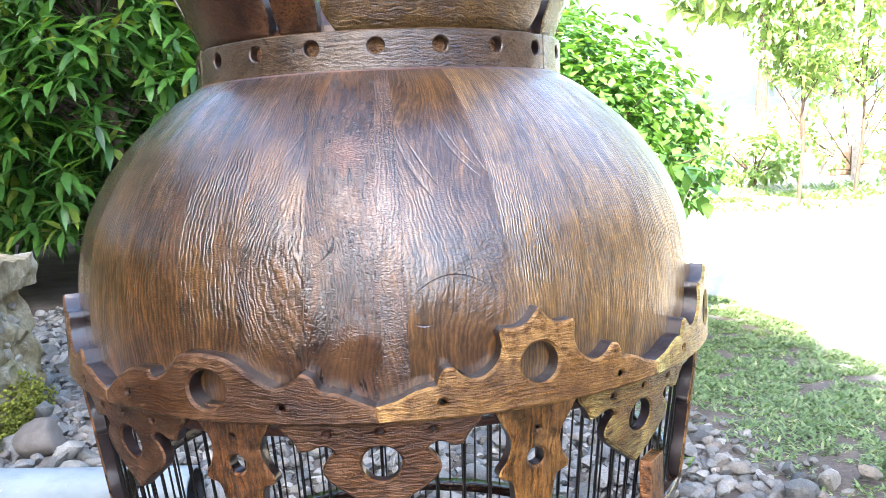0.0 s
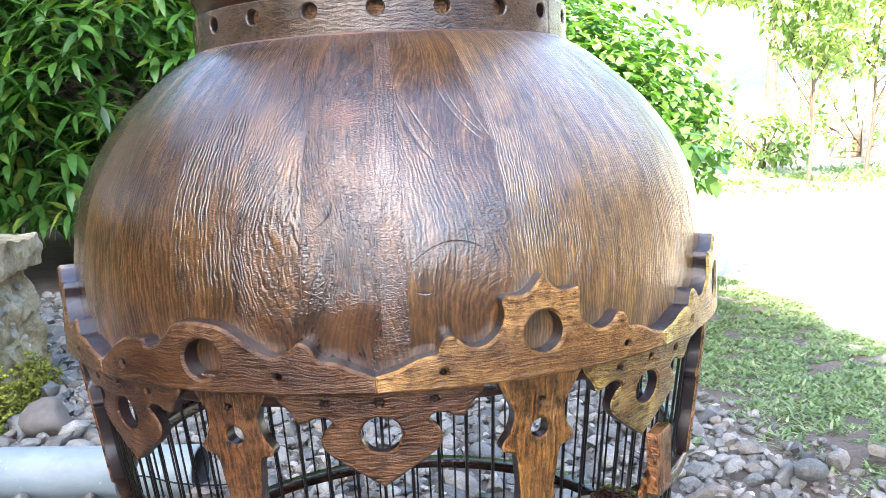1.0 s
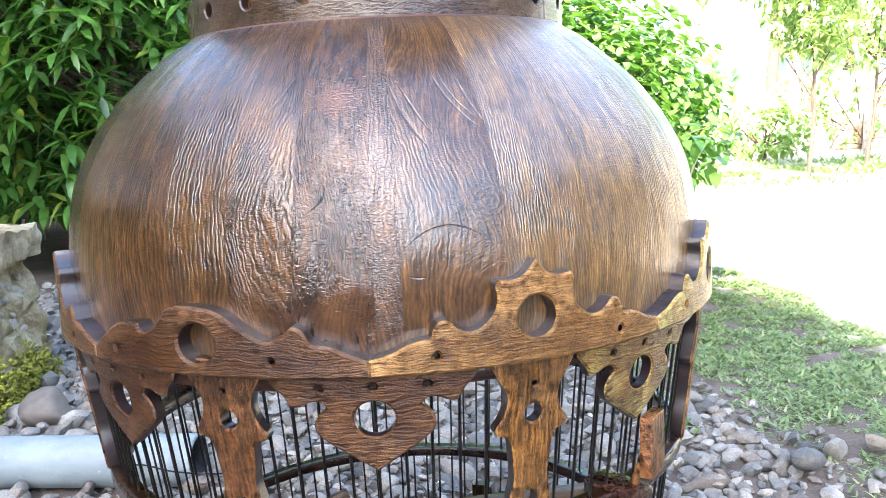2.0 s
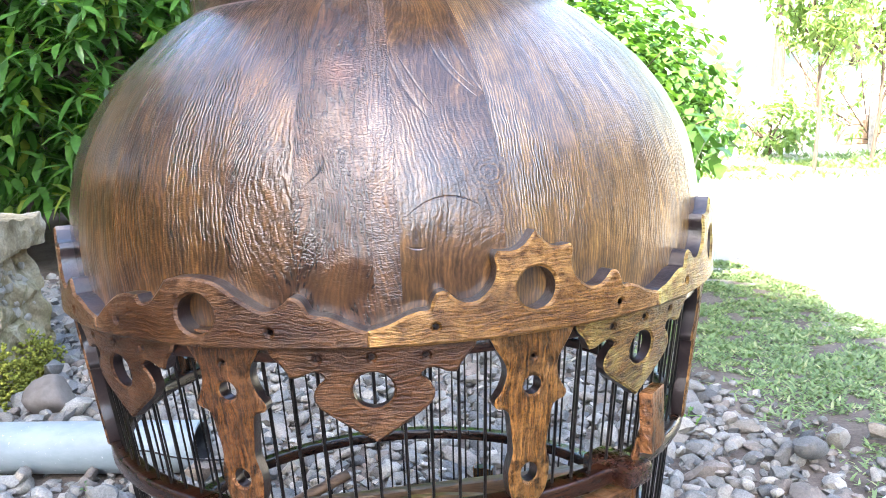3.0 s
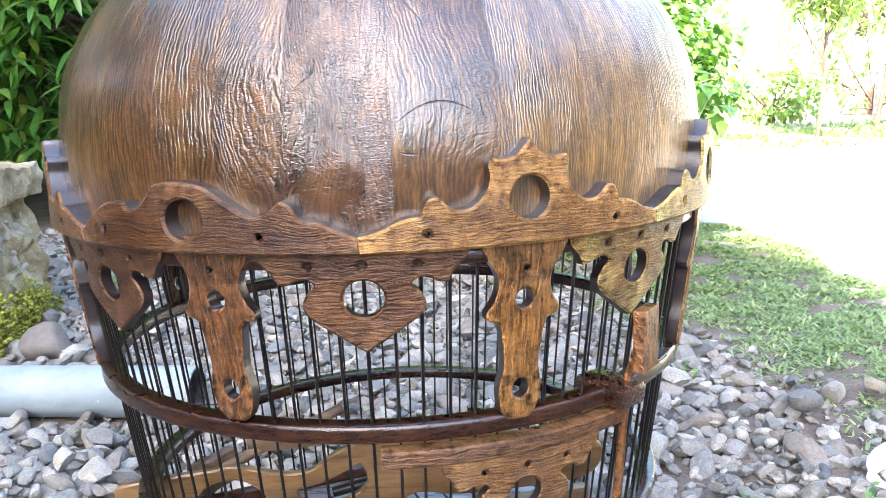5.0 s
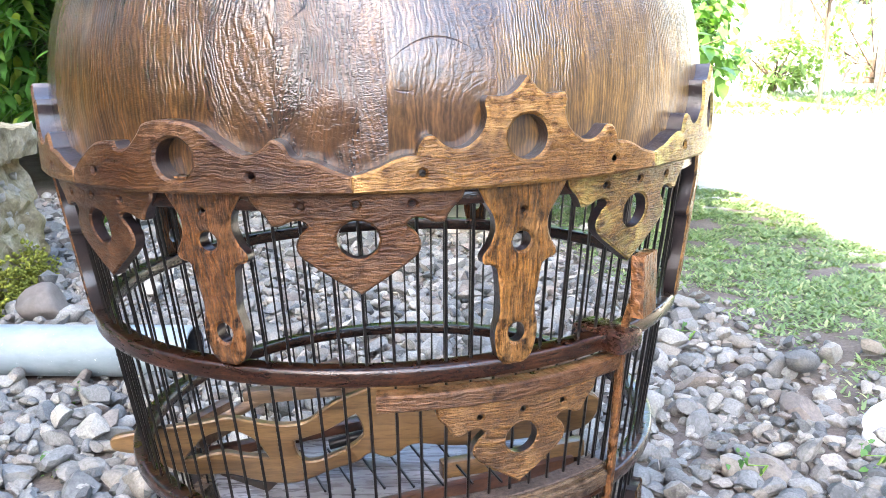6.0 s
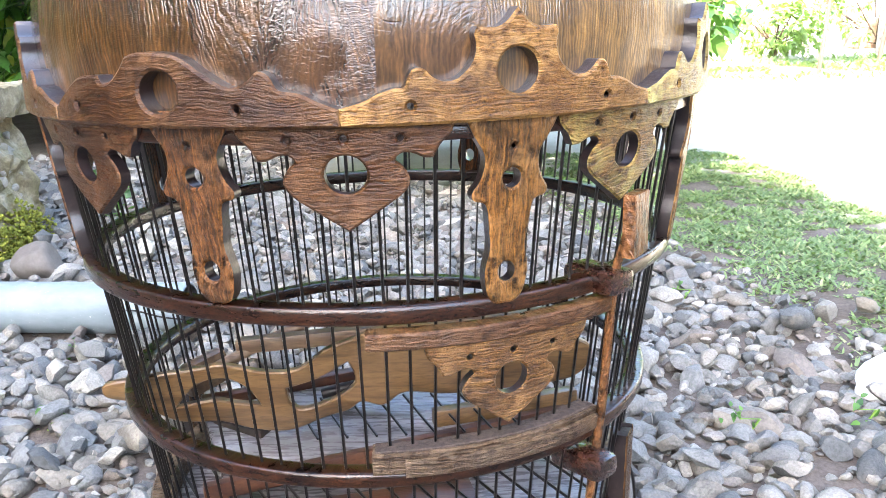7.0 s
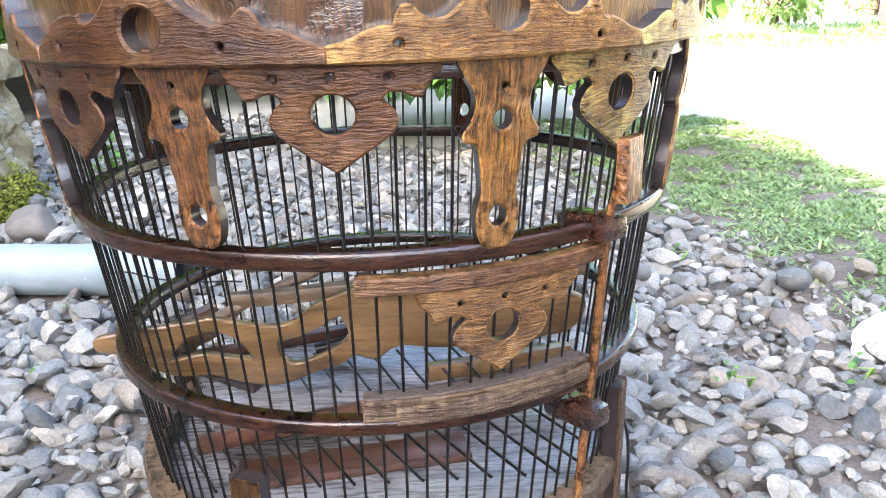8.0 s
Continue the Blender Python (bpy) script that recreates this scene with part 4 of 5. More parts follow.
for k in range(13):
    x = -0.135 + 0.0205 * k
    a, b = Vector((x - 0.035, 0.035, 0.106)), Vector((x + 0.035, -0.098, 0.106))
    lim = [p for p in (a.lerp(b, i / 20) for i in range(21)) if math.hypot(p.x, p.y) < 0.150]
    if len(lim) > 2:
        part("floor_bar", tube([lim[0], lim[-1]], 0.0011, WIRE, "floor_bar", 6), cage)
    if 2 < k < 11:
        c = Vector((x + 0.012, 0.012, 0.1245))
        part("floor_bar", tube([c + Vector((-0.012, 0.028, 0.006)), c + Vector((0.010, -0.018, -0.003))], 0.0010, WIRE, "floor_bar", 6), cage)


# ---- the ground and what stands round the cage ----
def noise_at(x, y, z, s):
    return noise.noise(Vector((x * s, y * s, z * s)))


def ground_z(x, y):
    near = max(0.0, 1 - math.hypot(x, y) / 9)
    return 0.010 * noise_at(x, y, 0.3, 2.2) * near - 0.004 + (0.0 if y < 7.5 else min(2.6, 0.16 * (y - 7.5)))


def axis_cuts(lo, hi):
    """Fine steps near the cage, wider and wider ones out to the horizon."""
    fine = [lo + (hi - lo) * k / 70 for k in range(71)]
    out, step = [], (hi - lo) / 70
    while not out or out[-1] < 900:
        step *= 1.35
        out.append((out[-1] if out else hi) + step)
    low, step = [], (hi - lo) / 70
    while not low or low[-1] > -900:
        step *= 1.35
        low.append((low[-1] if low else lo) - step)
    return low[::-1] + fine + out


gx, gy = axis_cuts(-2.0, 2.6), axis_cuts(-1.2, 4.0)
gverts = [(x, y, ground_z(x, y)) for y in gy for x in gx]
w = len(gx)
gfaces = [[j * w + i, j * w + i + 1, (j + 1) * w + i + 1, (j + 1) * w + i] for j in range(len(gy) - 1) for i in range(w - 1)]
ground = tagged(new("ground", mesh_of("ground", gverts, gfaces, EARTH, True)), "brown soil under loose gravel, running into a pale sunlit drive", "ground", kind="structure")


def verge(y):
    """Where the gravel gives way to grass."""
    pts = [(-1.0, 0.72), (0.06, 0.64), (0.16, 0.585), (0.28, 0.535), (0.49, 0.530), (0.71, 0.487), (0.79, 0.42), (1.0, 0.36), (1.45, 0.30), (9.0, 0.30)]
    for (a, p), (b, q) in zip(pts, pts[1:]):
        if a <= y <= b:
            return p + (q - p) * (y - a) / (b - a)
    return 0.5


def stone_shape(seed, flat, cuts=11, level=2):
    r = random.Random(seed)
    bm = bmesh.new()
    bmesh.ops.create_icosphere(bm, subdivisions=level, radius=1.0)
    planes = []
    for _ in range(cuts):
        n = Vector((r.uniform(-1, 1), r.uniform(-1, 1), r.uniform(-1, 1))).normalized()
        planes.append((n, r.uniform(0.46, 0.80)))
    for v in bm.verts:
        c = v.co.copy()
        for n, d in planes:
            k = c.dot(n) - d
            if k > 0:
                c -= n * k * 0.97
        c += 0.06 * Vector((noise_at(*c, 2.1), noise_at(*(c + Vector((5, 0, 0))), 2.1), noise_at(*(c + Vector((0, 7, 0))), 2.1)))
        v.co = Vector((c.x * 1.15, c.y * 0.85, c.z * flat))
    return bm


def stone_mesh(seed, flat, level=2):
    bm = stone_shape(seed, flat, 11 if level > 1 else 4, level)
    me = bpy.data.meshes.new("stone")
    bm.to_mesh(me)
    bm.free()
    me.materials.append(STONE)
    me.shade_smooth()
    me.set_sharp_from_angle(angle=radians(28))
    return me


rs = random.Random(11)
shapes = [stone_mesh(30 + k, 0.62 + 0.06 * (k % 5)) for k in range(14)]
plain_shapes = [stone_mesh(30 + k, 0.62 + 0.06 * (k % 5), 1) for k in range(14)]
spots = []
y = -0.75
while y < 2.35:
    x = -1.75
    while x < verge(y) + 0.10:
        px, py = x + rs.uniform(-0.013, 0.013), y + rs.uniform(-0.013, 0.013)
        size = min(0.030, max(0.006, rs.lognormvariate(math.log(0.0104), 0.42)))
        bare = noise_at(px, py, 2.0, 4.5)
        edge = verge(py) - px
        keep = math.hypot(px, py) > 0.10 and not (px < -0.27 and abs((py - 0.545) + 0.146 * (px + 0.2755)) < 0.048)
        keep = keep and not (px < -0.68 and 0.82 < py < 1.22) and bare < 0.95 and (edge > 0.02 or rs.random() < 0.25)
        if (px > -0.25 and py > 1.30 and rs.random() < (py - 1.30) / 0.3) or (py > 1.9 and rs.random() < (py - 1.9) / 0.4) or rs.random() < (-0.35 - py) / 0.4 or rs.random() < (-1.25 - px) / 0.5:
            keep = False
        if keep:
            spots.append((px, py, size, 0))
            if rs.random() < 0.36:
                spots.append((px + rs.uniform(-0.02, 0.02), py + rs.uniform(-0.02, 0.02), size * 0.9, 1))
        x += 0.0196
    y += 0.0180


def stone_pose(px, py, size, layer, r):
    m = Matrix.Translation((px, py, ground_z(px, py) + size * (0.30 + 0.75 * layer)))
    m = m @ Euler((r.uniform(-0.4, 0.4), r.uniform(-0.4, 0.4), r.uniform(0, 6.28))).to_matrix().to_4x4()
    return m @ Matrix.Diagonal((size * r.uniform(0.9, 1.2), size * r.uniform(0.85, 1.1), size * r.uniform(0.85, 1.1), 1))


near = sorted(range(len(spots)), key=lambda i: math.hypot((spots[i][0] - 0.42) * 0.9, spots[i][1] - 0.25) if spots[i][0] > 0.1 else math.hypot(spots[i][0] + 0.38, spots[i][1] - 0.22))[:300]
near_set = set(near)
bulk_v, bulk_f, bulk_n = [], [], [0]
shape_np = []
for me in shapes + plain_shapes:
    co = np.zeros(len(me.vertices) * 3)
    me.vertices.foreach_get("co", co)
    shape_np.append((co.reshape(-1, 3), [list(p.vertices) for p in me.polygons]))


def add_bulk(m, k):
    co, fs = shape_np[k]
    mat = np.array(m)
    s = bulk_n[0]
    bulk_n[0] += len(co)
    bulk_v.append(co @ mat[:3, :3].T + mat[:3, 3])
    bulk_f.extend([[s + i for i in f] for f in fs])


stone_list = []
for i, (px, py, size, layer) in enumerate(spots):
    m, k = stone_pose(px, py, size, layer, rs), rs.randrange(len(shapes))
    if i in near_set:
        stone_list.append((m, k))
    else:
        add_bulk(m, k + (len(shapes) if py > 0.95 or px < -0.8 or size < 0.008 else 0))
# fine pebbles between the stones
for _ in range(4200):
    py = rs.uniform(-0.35, 1.6)
    px = rs.uniform(-1.2, verge(py) + 0.06)
    if math.hypot(px, py) > 0.08 and not (px < -0.60 and py > 0.80):
        add_bulk(stone_pose(px, py, rs.uniform(0.004, 0.010), 0, rs), len(shapes) + rs.randrange(len(shapes)))
gravel_me = mesh_of("gravel", np.concatenate(bulk_v), bulk_f, STONES, True)
gravel_me.set_sharp_from_angle(angle=radians(42))
tagged(new("gravel", gravel_me), "loose grey gravel and broken river stones on brown soil", "gravel", kind="stuff")


# leaves: many small folded blades joined into one crown
def leaf_cloud(name, pos, ahead, up, length, width, droop, material):
    pos, ahead, up = (np.asarray(a, float) for a in (pos, ahead, up))
    length, width, droop = (np.asarray(a, float)[:, None] for a in (length, width, droop))
    ahead = ahead / np.linalg.norm(ahead, axis=1, keepdims=True)
    side = np.cross(ahead, up)
    side /= np.linalg.norm(side, axis=1, keepdims=True) + 1e-9
    nrm = np.cross(side, ahead)
    rows = []

    def at(s, t, sag):
        return pos + ahead * length * s + side * width * t + nrm * (-droop * length * s * s + width * sag)

    for s, t, sag in ((0, 0, 0), (0.28, -1, 0.25), (0.28, 0, 0), (0.28, 1, 0.25), (0.64, -0.78, 0.2), (0.64, 0, 0), (0.64, 0.78, 0.2), (1, 0, 0)):
        rows.append(at(s, t, sag))
    n = len(pos)
    verts = np.stack(rows, 1).reshape(-1, 3)
    tri = np.array([[0, 2, 1], [0, 3, 2], [1, 2, 5], [1, 5, 4], [2, 3, 6], [2, 6, 5], [4, 5, 7], [5, 6, 7]])
    faces = (tri[None] + 8 * np.arange(n)[:, None, None]).reshape(-1, 3)
    me = bpy.data.meshes.new(name)
    me.vertices.add(len(verts))
    me.vertices.foreach_set("co", verts.ravel())
    me.loops.add(faces.size)
    me.loops.foreach_set("vertex_index", faces.ravel())
    me.polygons.add(len(faces))
    me.polygons.foreach_set("loop_start", np.arange(0, faces.size, 3))
    me.materials.append(material)
    me.update(calc_edges=True)
    me.validate()
    me.shade_smooth()
    return me


def whorls(r, tips, count, length, width, droop, spread):
    """Leaves fanned round the end of each twig: tips is a list of (place, way)."""
    pos, ahead, up, ln, wd, dr = [], [], [], [], [], []
    for p, way in tips:
        way = Vector(way).normalized()
        a = way.orthogonal().normalized()
        b = way.cross(a)
        for k in range(count):
            t = 2.4 * k + r.uniform(-0.3, 0.3)
            back = 0.10 * k / count
            d = way * r.uniform(0.1, 0.8) + (a * math.cos(t) + b * math.sin(t)) * spread + Vector((0, 0, -0.25))
            pos.append(Vector(p) - way * back)
            ahead.append(d)
            up.append(Vector((0, 0, 1)) + 0.35 * Vector((r.uniform(-1, 1), r.uniform(-1, 1), 0)))
            s = r.uniform(0.65, 1.1)
            ln.append(length * s)
            wd.append(width * s)
            dr.append(droop * r.uniform(0.5, 1.5))
    return pos, ahead, up, ln, wd, dr


def grow(ob, tips, material, r, thick, split):
    """A trunk up to the height split, and a limb as a part of its own to each tip."""
    lean = min(0.06, 0.15 * split)
    top = Vector((lean * r.uniform(-1, 1), lean * r.uniform(-1, 1), split))
    part("trunk", tube([(0, 0, -0.03), top * 0.5 + Vector((0.02, 0, 0)), top], [thick, thick * 0.85, thick * 0.6], material, "trunk", 8), ob)
    for p in tips:
        p = Vector(p)
        a = top * r.uniform(0.45, 1.0) if p.z < split * 1.3 else top
        mid = a.lerp(p, 0.5) + Vector((r.uniform(-0.1, 0.1), r.uniform(-0.1, 0.1), r.uniform(0, 0.12))) * (p - a).length
        part("limb", tube([a, a.lerp(mid, 0.5), mid, mid.lerp(p, 0.6), p], [thick * 0.45, thick * 0.36, thick * 0.26, thick * 0.18, thick * 0.08], material, "limb", 5), ob)


# tall dark shrubs with long drooping leaves
rl = random.Random(21)
for cx, cy, rx, ry, top, n in ((-1.75, 2.75, 0.75, 0.55, 2.1, 1000), (-0.95, 2.60, 0.62, 0.50, 2.0, 1150), (-0.25, 2.85, 0.60, 0.50, 1.9, 800), (-1.5, 3.7, 0.9, 0.5, 2.6, 900), (0.1, 3.9, 0.9, 0.5, 2.3, 750)):
    shrub = thing("shrub", "tall dark green shrub with long drooping pointed leaves, in shade", "shrub", "shrubs behind the cage", at=(cx, cy, 0))
    tips = []
    while len(tips) < n:
        a, h = rl.uniform(0, 6.28), rl.uniform(0.22, top)
        k = math.sqrt(rl.uniform(0.45, 1.0)) * (0.75 + 0.35 * math.sin(math.pi * min(1, h / top * 0.9 + 0.1))) * (1 + 0.22 * noise_at(cx + math.cos(a), cy + math.sin(a), h, 2.5))
        p = Vector((rx * k * math.cos(a), ry * k * math.sin(a), h))
        tips.append((p, Vector((math.cos(a) * 0.8, math.sin(a) * 0.8, rl.uniform(0.0, 0.9)))))
    part("crown", leaf_cloud("crown", *whorls(rl, tips, 11, 0.108, 0.0150, 0.24, 0.9), LEAF_DARK), shrub)
    grow(shrub, [p for p, _ in tips[::40]], BARK, rl, 0.024, top * 0.45)

# lower, brighter bush with oval leaves
bush = thing("bush", "leafy bright green bush with small oval leaves, half in sun", "bush", at=(0.30, 1.72, 0))
tips = []
while len(tips) < 3000:
    d = Vector((rl.gauss(0, 1), rl.gauss(0, 1), rl.gauss(0, 1))).normalized()
    k = rl.uniform(0.45, 1.0) ** 0.5 * (1 + 0.16 * noise_at(*(d * 2.0), 1.6))
    p = Vector((d.x * 0.62 * k, d.y * 0.52 * k, 0.34 + d.z * 0.52 * k))
    if p.z > (0.24 + 0.3 * (p.x - 0.2) if p.x > 0.2 else 0.17):
        tips.append((p, Vector((d.x, d.y, d.z * 0.7 + 0.45))))
part("crown", leaf_cloud("crown", *whorls(rl, tips, 7, 0.037, 0.0105, 0.15, 1.0), LEAF_LIGHT), bush)
grow(bush, [p for p, _ in tips[::38]], BARK, rl, 0.014, 0.14)
# one drooping spray
spray = [(Vector((0.60, 1.10, 0.40)), Vector((0.3, -0.5, -0.3))), (Vector((0.63, 1.09, 0.34)), Vector((0.3, -0.3, -0.7))), (Vector((0.56, 1.16, 0.42)), Vector((0.4, -0.6, -0.1)))]
spray = [(p - Vector((0.30, 1.72, 0)), d) for p, d in spray]
part("spray", leaf_cloud("spray", *whorls(rl, spray, 6, 0.060, 0.017, 0.2, 0.8), LEAF_LIGHT), bush)

# unseen trees added far behind the path; leaves placed to block the sun
rt = random.Random(8)
LEAN = Vector((SUN_WAY.x, SUN_WAY.y)) / SUN_WAY.z
ROOTS = [(-9.2, -15.0), (-7.4, -14.6), (-5.6, -15.2)]
crowns = [[[], [], [], [], [], []] for _ in ROOTS]
count = 0
while count < 7000:
    sx, sy = rt.uniform(-3.0, 2.6), rt.uniform(-3.4, 5.2)
    e = 0.13 * noise_at(sx, sy, 0.0, 2.3) + 0.25 * noise_at(sx, sy, 4.0, 0.7)
    if sy < 1.40 + 0.3 * e:
        ok = sx < 0.66 + min(e, 0.05) + min(1.7, 3.0 * max(0.0, 0.15 - sy))
    elif sy < 2.0:
        ok = sx < -0.35 + e
    else:
        ok = sx < 0.15 + e
    if not ok:
        continue
    h = rt.uniform(12.5, 15.0)
    p = Vector((sx + LEAN.x * h, sy + LEAN.y * h, h))
    near_root = min(range(len(ROOTS)), key=lambda k: abs(ROOTS[k][0] - p.x))
    for box, v in zip(crowns[near_root], (p, Vector((rt.uniform(-1, 1), rt.uniform(-1, 1), rt.uniform(-0.6, 0.2))), SUN_WAY + 0.5 * Vector((rt.uniform(-1, 1), rt.uniform(-1, 1), rt.uniform(-0.3, 1))), rt.uniform(0.36, 0.5), rt.uniform(0.10, 0.14), 0.12)):
        box.append(v)
    count += 1
for (x, y), (pos, ahead, up, ln, wd, dr) in zip(ROOTS, crowns):
    root = Vector((x, y, 0))
    tree = thing("sun_block_tree", "unseen tall tree added far behind the path to shade the cage", "tree", "tall far trees", at=tuple(root))
    local = [p - root for p in pos]
    part("crown", leaf_cloud("crown", local, ahead, up, ln, wd, dr, LEAF_DARK), tree)
    grow(tree, [local[k] for k in range(0, len(local), max(1, len(local) // 14))], BARK, rt, 0.18, 9.5)

# unseen hedge added beside the gravel to darken the dome's left side
for k in range(-2, 4):
    root = Vector((-3.15 + 0.15 * (k % 2), -0.9 + 1.25 * k, 0))
    hedge = thing("added_hedge_tree", "unseen dense hedge tree added to darken the cage's left side", "tree", "hedge row", at=tuple(root))
    tips = [(Vector((rt.uniform(-0.4, 0.4), rt.uniform(-0.75, 0.75), rt.uniform(0.15, 3.1))), Vector((rt.uniform(-0.2, 1), rt.uniform(-0.6, 0.6), 0.3))) for _ in range(520)]
    part("crown", leaf_cloud("crown", *whorls(rt, tips, 7, 0.17, 0.038, 0.2, 1.0), LEAF_DARK), hedge)
    grow(hedge, [p for p, _ in tips[::50]], BARK, rt, 0.05, 0.9)

# grass on the verge
rg = random.Random(4)
pos, ahead, up, ln, wd, dr = [], [], [], [], [], []
while len(pos) < 84000:
    y = rg.uniform(-0.3, 1.95)
    x = rg.uniform(0.25, 1.05)
    d = x - verge(y)
    clump = noise_at(x, y, 5.0, 9.0) + 0.6 * noise_at(x, y, 8.0, 26.0)
    if d < -0.02 or clump < -0.30 or (d < 0.20 and rg.random() > d / 0.20 + 0.05) or x > 0.97 + 0.15 * noise_at(x, y, 1.0, 3.0):
        continue
    a = rg.uniform(0, 6.28)
    pos.append((x, y, ground_z(x, y) - 0.002))
    ahead.append((math.cos(a), math.sin(a), rg.uniform(0.3, 1.3)))
    up.append((0, 0, 1))
    s = rg.uniform(0.4, 1.2) * (1.0 + 0.5 * clump)
    ln.append(0.0145 * s)
    wd.append(0.0019 * s)
    dr.append(rg.uniform(0.1, 0.5))
tagged(new("grass", leaf_cloud("grass", pos, ahead, up, ln, wd, dr, GRASS)), "short patchy green grass beside the gravel", "grass", kind="stuff")


# seedlings among the stones
def seedling(x, y, n, size):
    ob = thing("seedling", "small bright green seedling growing between stones", "plant", "seedlings", at=(x, y, 0.012))
    tips = [(Vector((rg.uniform(-1, 1) * size * 0.6, rg.uniform(-1, 1) * size * 0.6, size * rg.uniform(0.5, 1.0))), Vector((rg.uniform(-1, 1), rg.uniform(-1, 1), 0.7))) for _ in range(n)]
    part("leaves", leaf_cloud("leaves", *whorls(rg, tips, 4, size * 0.55, size * 0.2, 0.3, 1.0), LEAF_LIGHT), ob)
    grow(ob, [p for p, _ in tips], LEAF_LIGHT, rg, 0.0016, size * 0.2)


for x, y, n, size in ((0.334, 0.198, 5, 0.014), (0.455, 0.205, 5, 0.017), (0.40, 0.60, 4, 0.014), (-0.375, 0.283, 4, 0.014), (-0.40, 0.47, 3, 0.014), (-0.61, 1.30, 8, 0.05), (-0.50, 1.42, 8, 0.05), (-0.72, 1.50, 8, 0.06)):
    seedling(x, y, n, size)


def boulder(name, label, seed, size, at, material, category="stone"):
    bm = stone_shape(seed, 0.8, 6)
    bmesh.ops.subdivide_edges(bm, edges=bm.edges[:], cuts=1, use_grid_fill=True, smooth=0.6)
    for v in bm.verts:
        v.co = Vector((v.co.x * size[0], v.co.y * size[1], v.co.z * size[2]))
    me = bpy.data.meshes.new(name)
    bm.to_mesh(me)
    bm.free()
    me.materials.append(material)
    me.shade_smooth()
    ob = tagged(new(name, me), label, category)
    ob.location = at
    return ob


boulder("boulder", "smooth grey-brown boulder lying beside the low wall", 3, (0.043, 0.046, 0.046), (-0.583, 0.82, 0.033), ROCK)
boulder("white_stone", "chalky white stone at the edge of the grass", 9, (0.045, 0.040, 0.040), (0.530, 0.262, 0.018), WHITE)

# low broken masonry wall with a cap slab and moss
wall = thing("low_wall", "low broken masonry wall with a rough cap slab and moss", "wall", kind="structure", at=(-0.704, 0.86, -0.018))


def rough_box(name, size, centre, cuts, amount, scale, material, batter=0.0):
    bm = bmesh.new()
    bmesh.ops.create_cube(bm, size=1)
    bmesh.ops.subdivide_edges(bm, edges=bm.edges[:], cuts=cuts, use_grid_fill=True)
    for v in bm.verts:
        c = Vector((v.co.x * size[0], v.co.y * size[1], v.co.z * size[2])) + Vector(centre)
        d = Vector((noise_at(*c, scale), noise_at(*(c + Vector((9, 0, 0))), scale), noise_at(*(c + Vector((0, 9, 0))), scale)))
        d += 0.5 * Vector((noise_at(*c, scale * 3), noise_at(*(c + Vector((3, 0, 0))), scale * 3), noise_at(*(c + Vector((0, 3, 0))), scale * 3)))
        v.co = c + d * amount
        v.co.x -= batter * max(0.0, c.z - 0.08) * max(0.0, 1 + c.x)
    me = bpy.data.meshes.new(name)
    bm.to_mesh(me)
    bm.free()
    me.materials.append(material)
    me.shade_smooth()
    me.set_sharp_from_angle(angle=radians(45))
    return me


part("masonry", rough_box("masonry", (1.3, 0.30, 0.275), (-0.66, 0.16, 0.135), 44, 0.026, 13.0, MASONRY, 0.16), wall)
part("cap", rough_box("cap", (1.3, 0.34, 0.060), (-0.655, 0.15, 0.287), 26, 0.014, 13.0, MASONRY), wall, "pale worn cap slab")
pebbles = [me.copy() for me in shapes[:6]]
for me in pebbles:
    me.materials[0] = WALL_PEBBLE
for k in range(110):
    u, v = rl.uniform(0, 1), rl.gauss(0.195, 0.030) if k % 4 else rl.uniform(0.05, 0.26)
    at = Vector((-0.012 - 0.16 * max(0.0, v - 0.08), 0.02 + 0.26 * rl.random(), v)) if k % 3 else Vector((-0.02 - 0.25 * u, 0.012, v))
    ob = part("stone", pebbles[k % len(pebbles)], wall)
    s = rl.uniform(0.006, 0.014)
    ob.matrix_local = Matrix.Translation(at) @ Euler((rl.uniform(0, 6), rl.uniform(0, 6), rl.uniform(0, 6))).to_matrix().to_4x4() @ Matrix.Diagonal((s, s, s, 1))
mv, mf = [], []
tuft = bmesh.new()
bmesh.ops.create_icosphere(tuft, subdivisions=1, radius=1.0)
tuft.verts.ensure_lookup_table()
tuft_v, tuft_f = [v.co.copy() for v in tuft.verts], [[v.index for v in f.verts] for f in tuft.faces]
tuft.free()
for k in range(3200):
    if k % 2:
        at = Vector((rl.uniform(-0.01, 0.035), rl.uniform(-0.03, 0.26), 0.0))
    else:
        at = Vector((rl.uniform(-0.28, 0.02), rl.uniform(-0.035, 0.0), 0.0))
    at.z = (0.012 + 0.10 * rl.random() ** 1.5) * (0.8 + 0.8 * noise_at(at.x, at.y, 3.0, 14.0))
    s, o = rl.uniform(0.0018, 0.0046), len(mv)
    mv += [at + Vector((v.x * s * rl.uniform(0.7, 1.3), v.y * s, v.z * s * rl.uniform(0.6, 1.2))) for v in tuft_v]
    mf += [[o + i for i in f] for f in tuft_f]
part("moss", mesh_of("moss", mv, mf, MOSS, True), wall, "yellow-green moss")

# fallen plastic pipe with an open end
pipe_end, pipe_way = Vector((-0.2755, 0.545, 0.036)), Vector((-0.989, 0.144, 0.0)).normalized()
pipe = thing("pipe", "pale weathered plastic pipe lying on the gravel", "pipe", at=tuple(pipe_end))


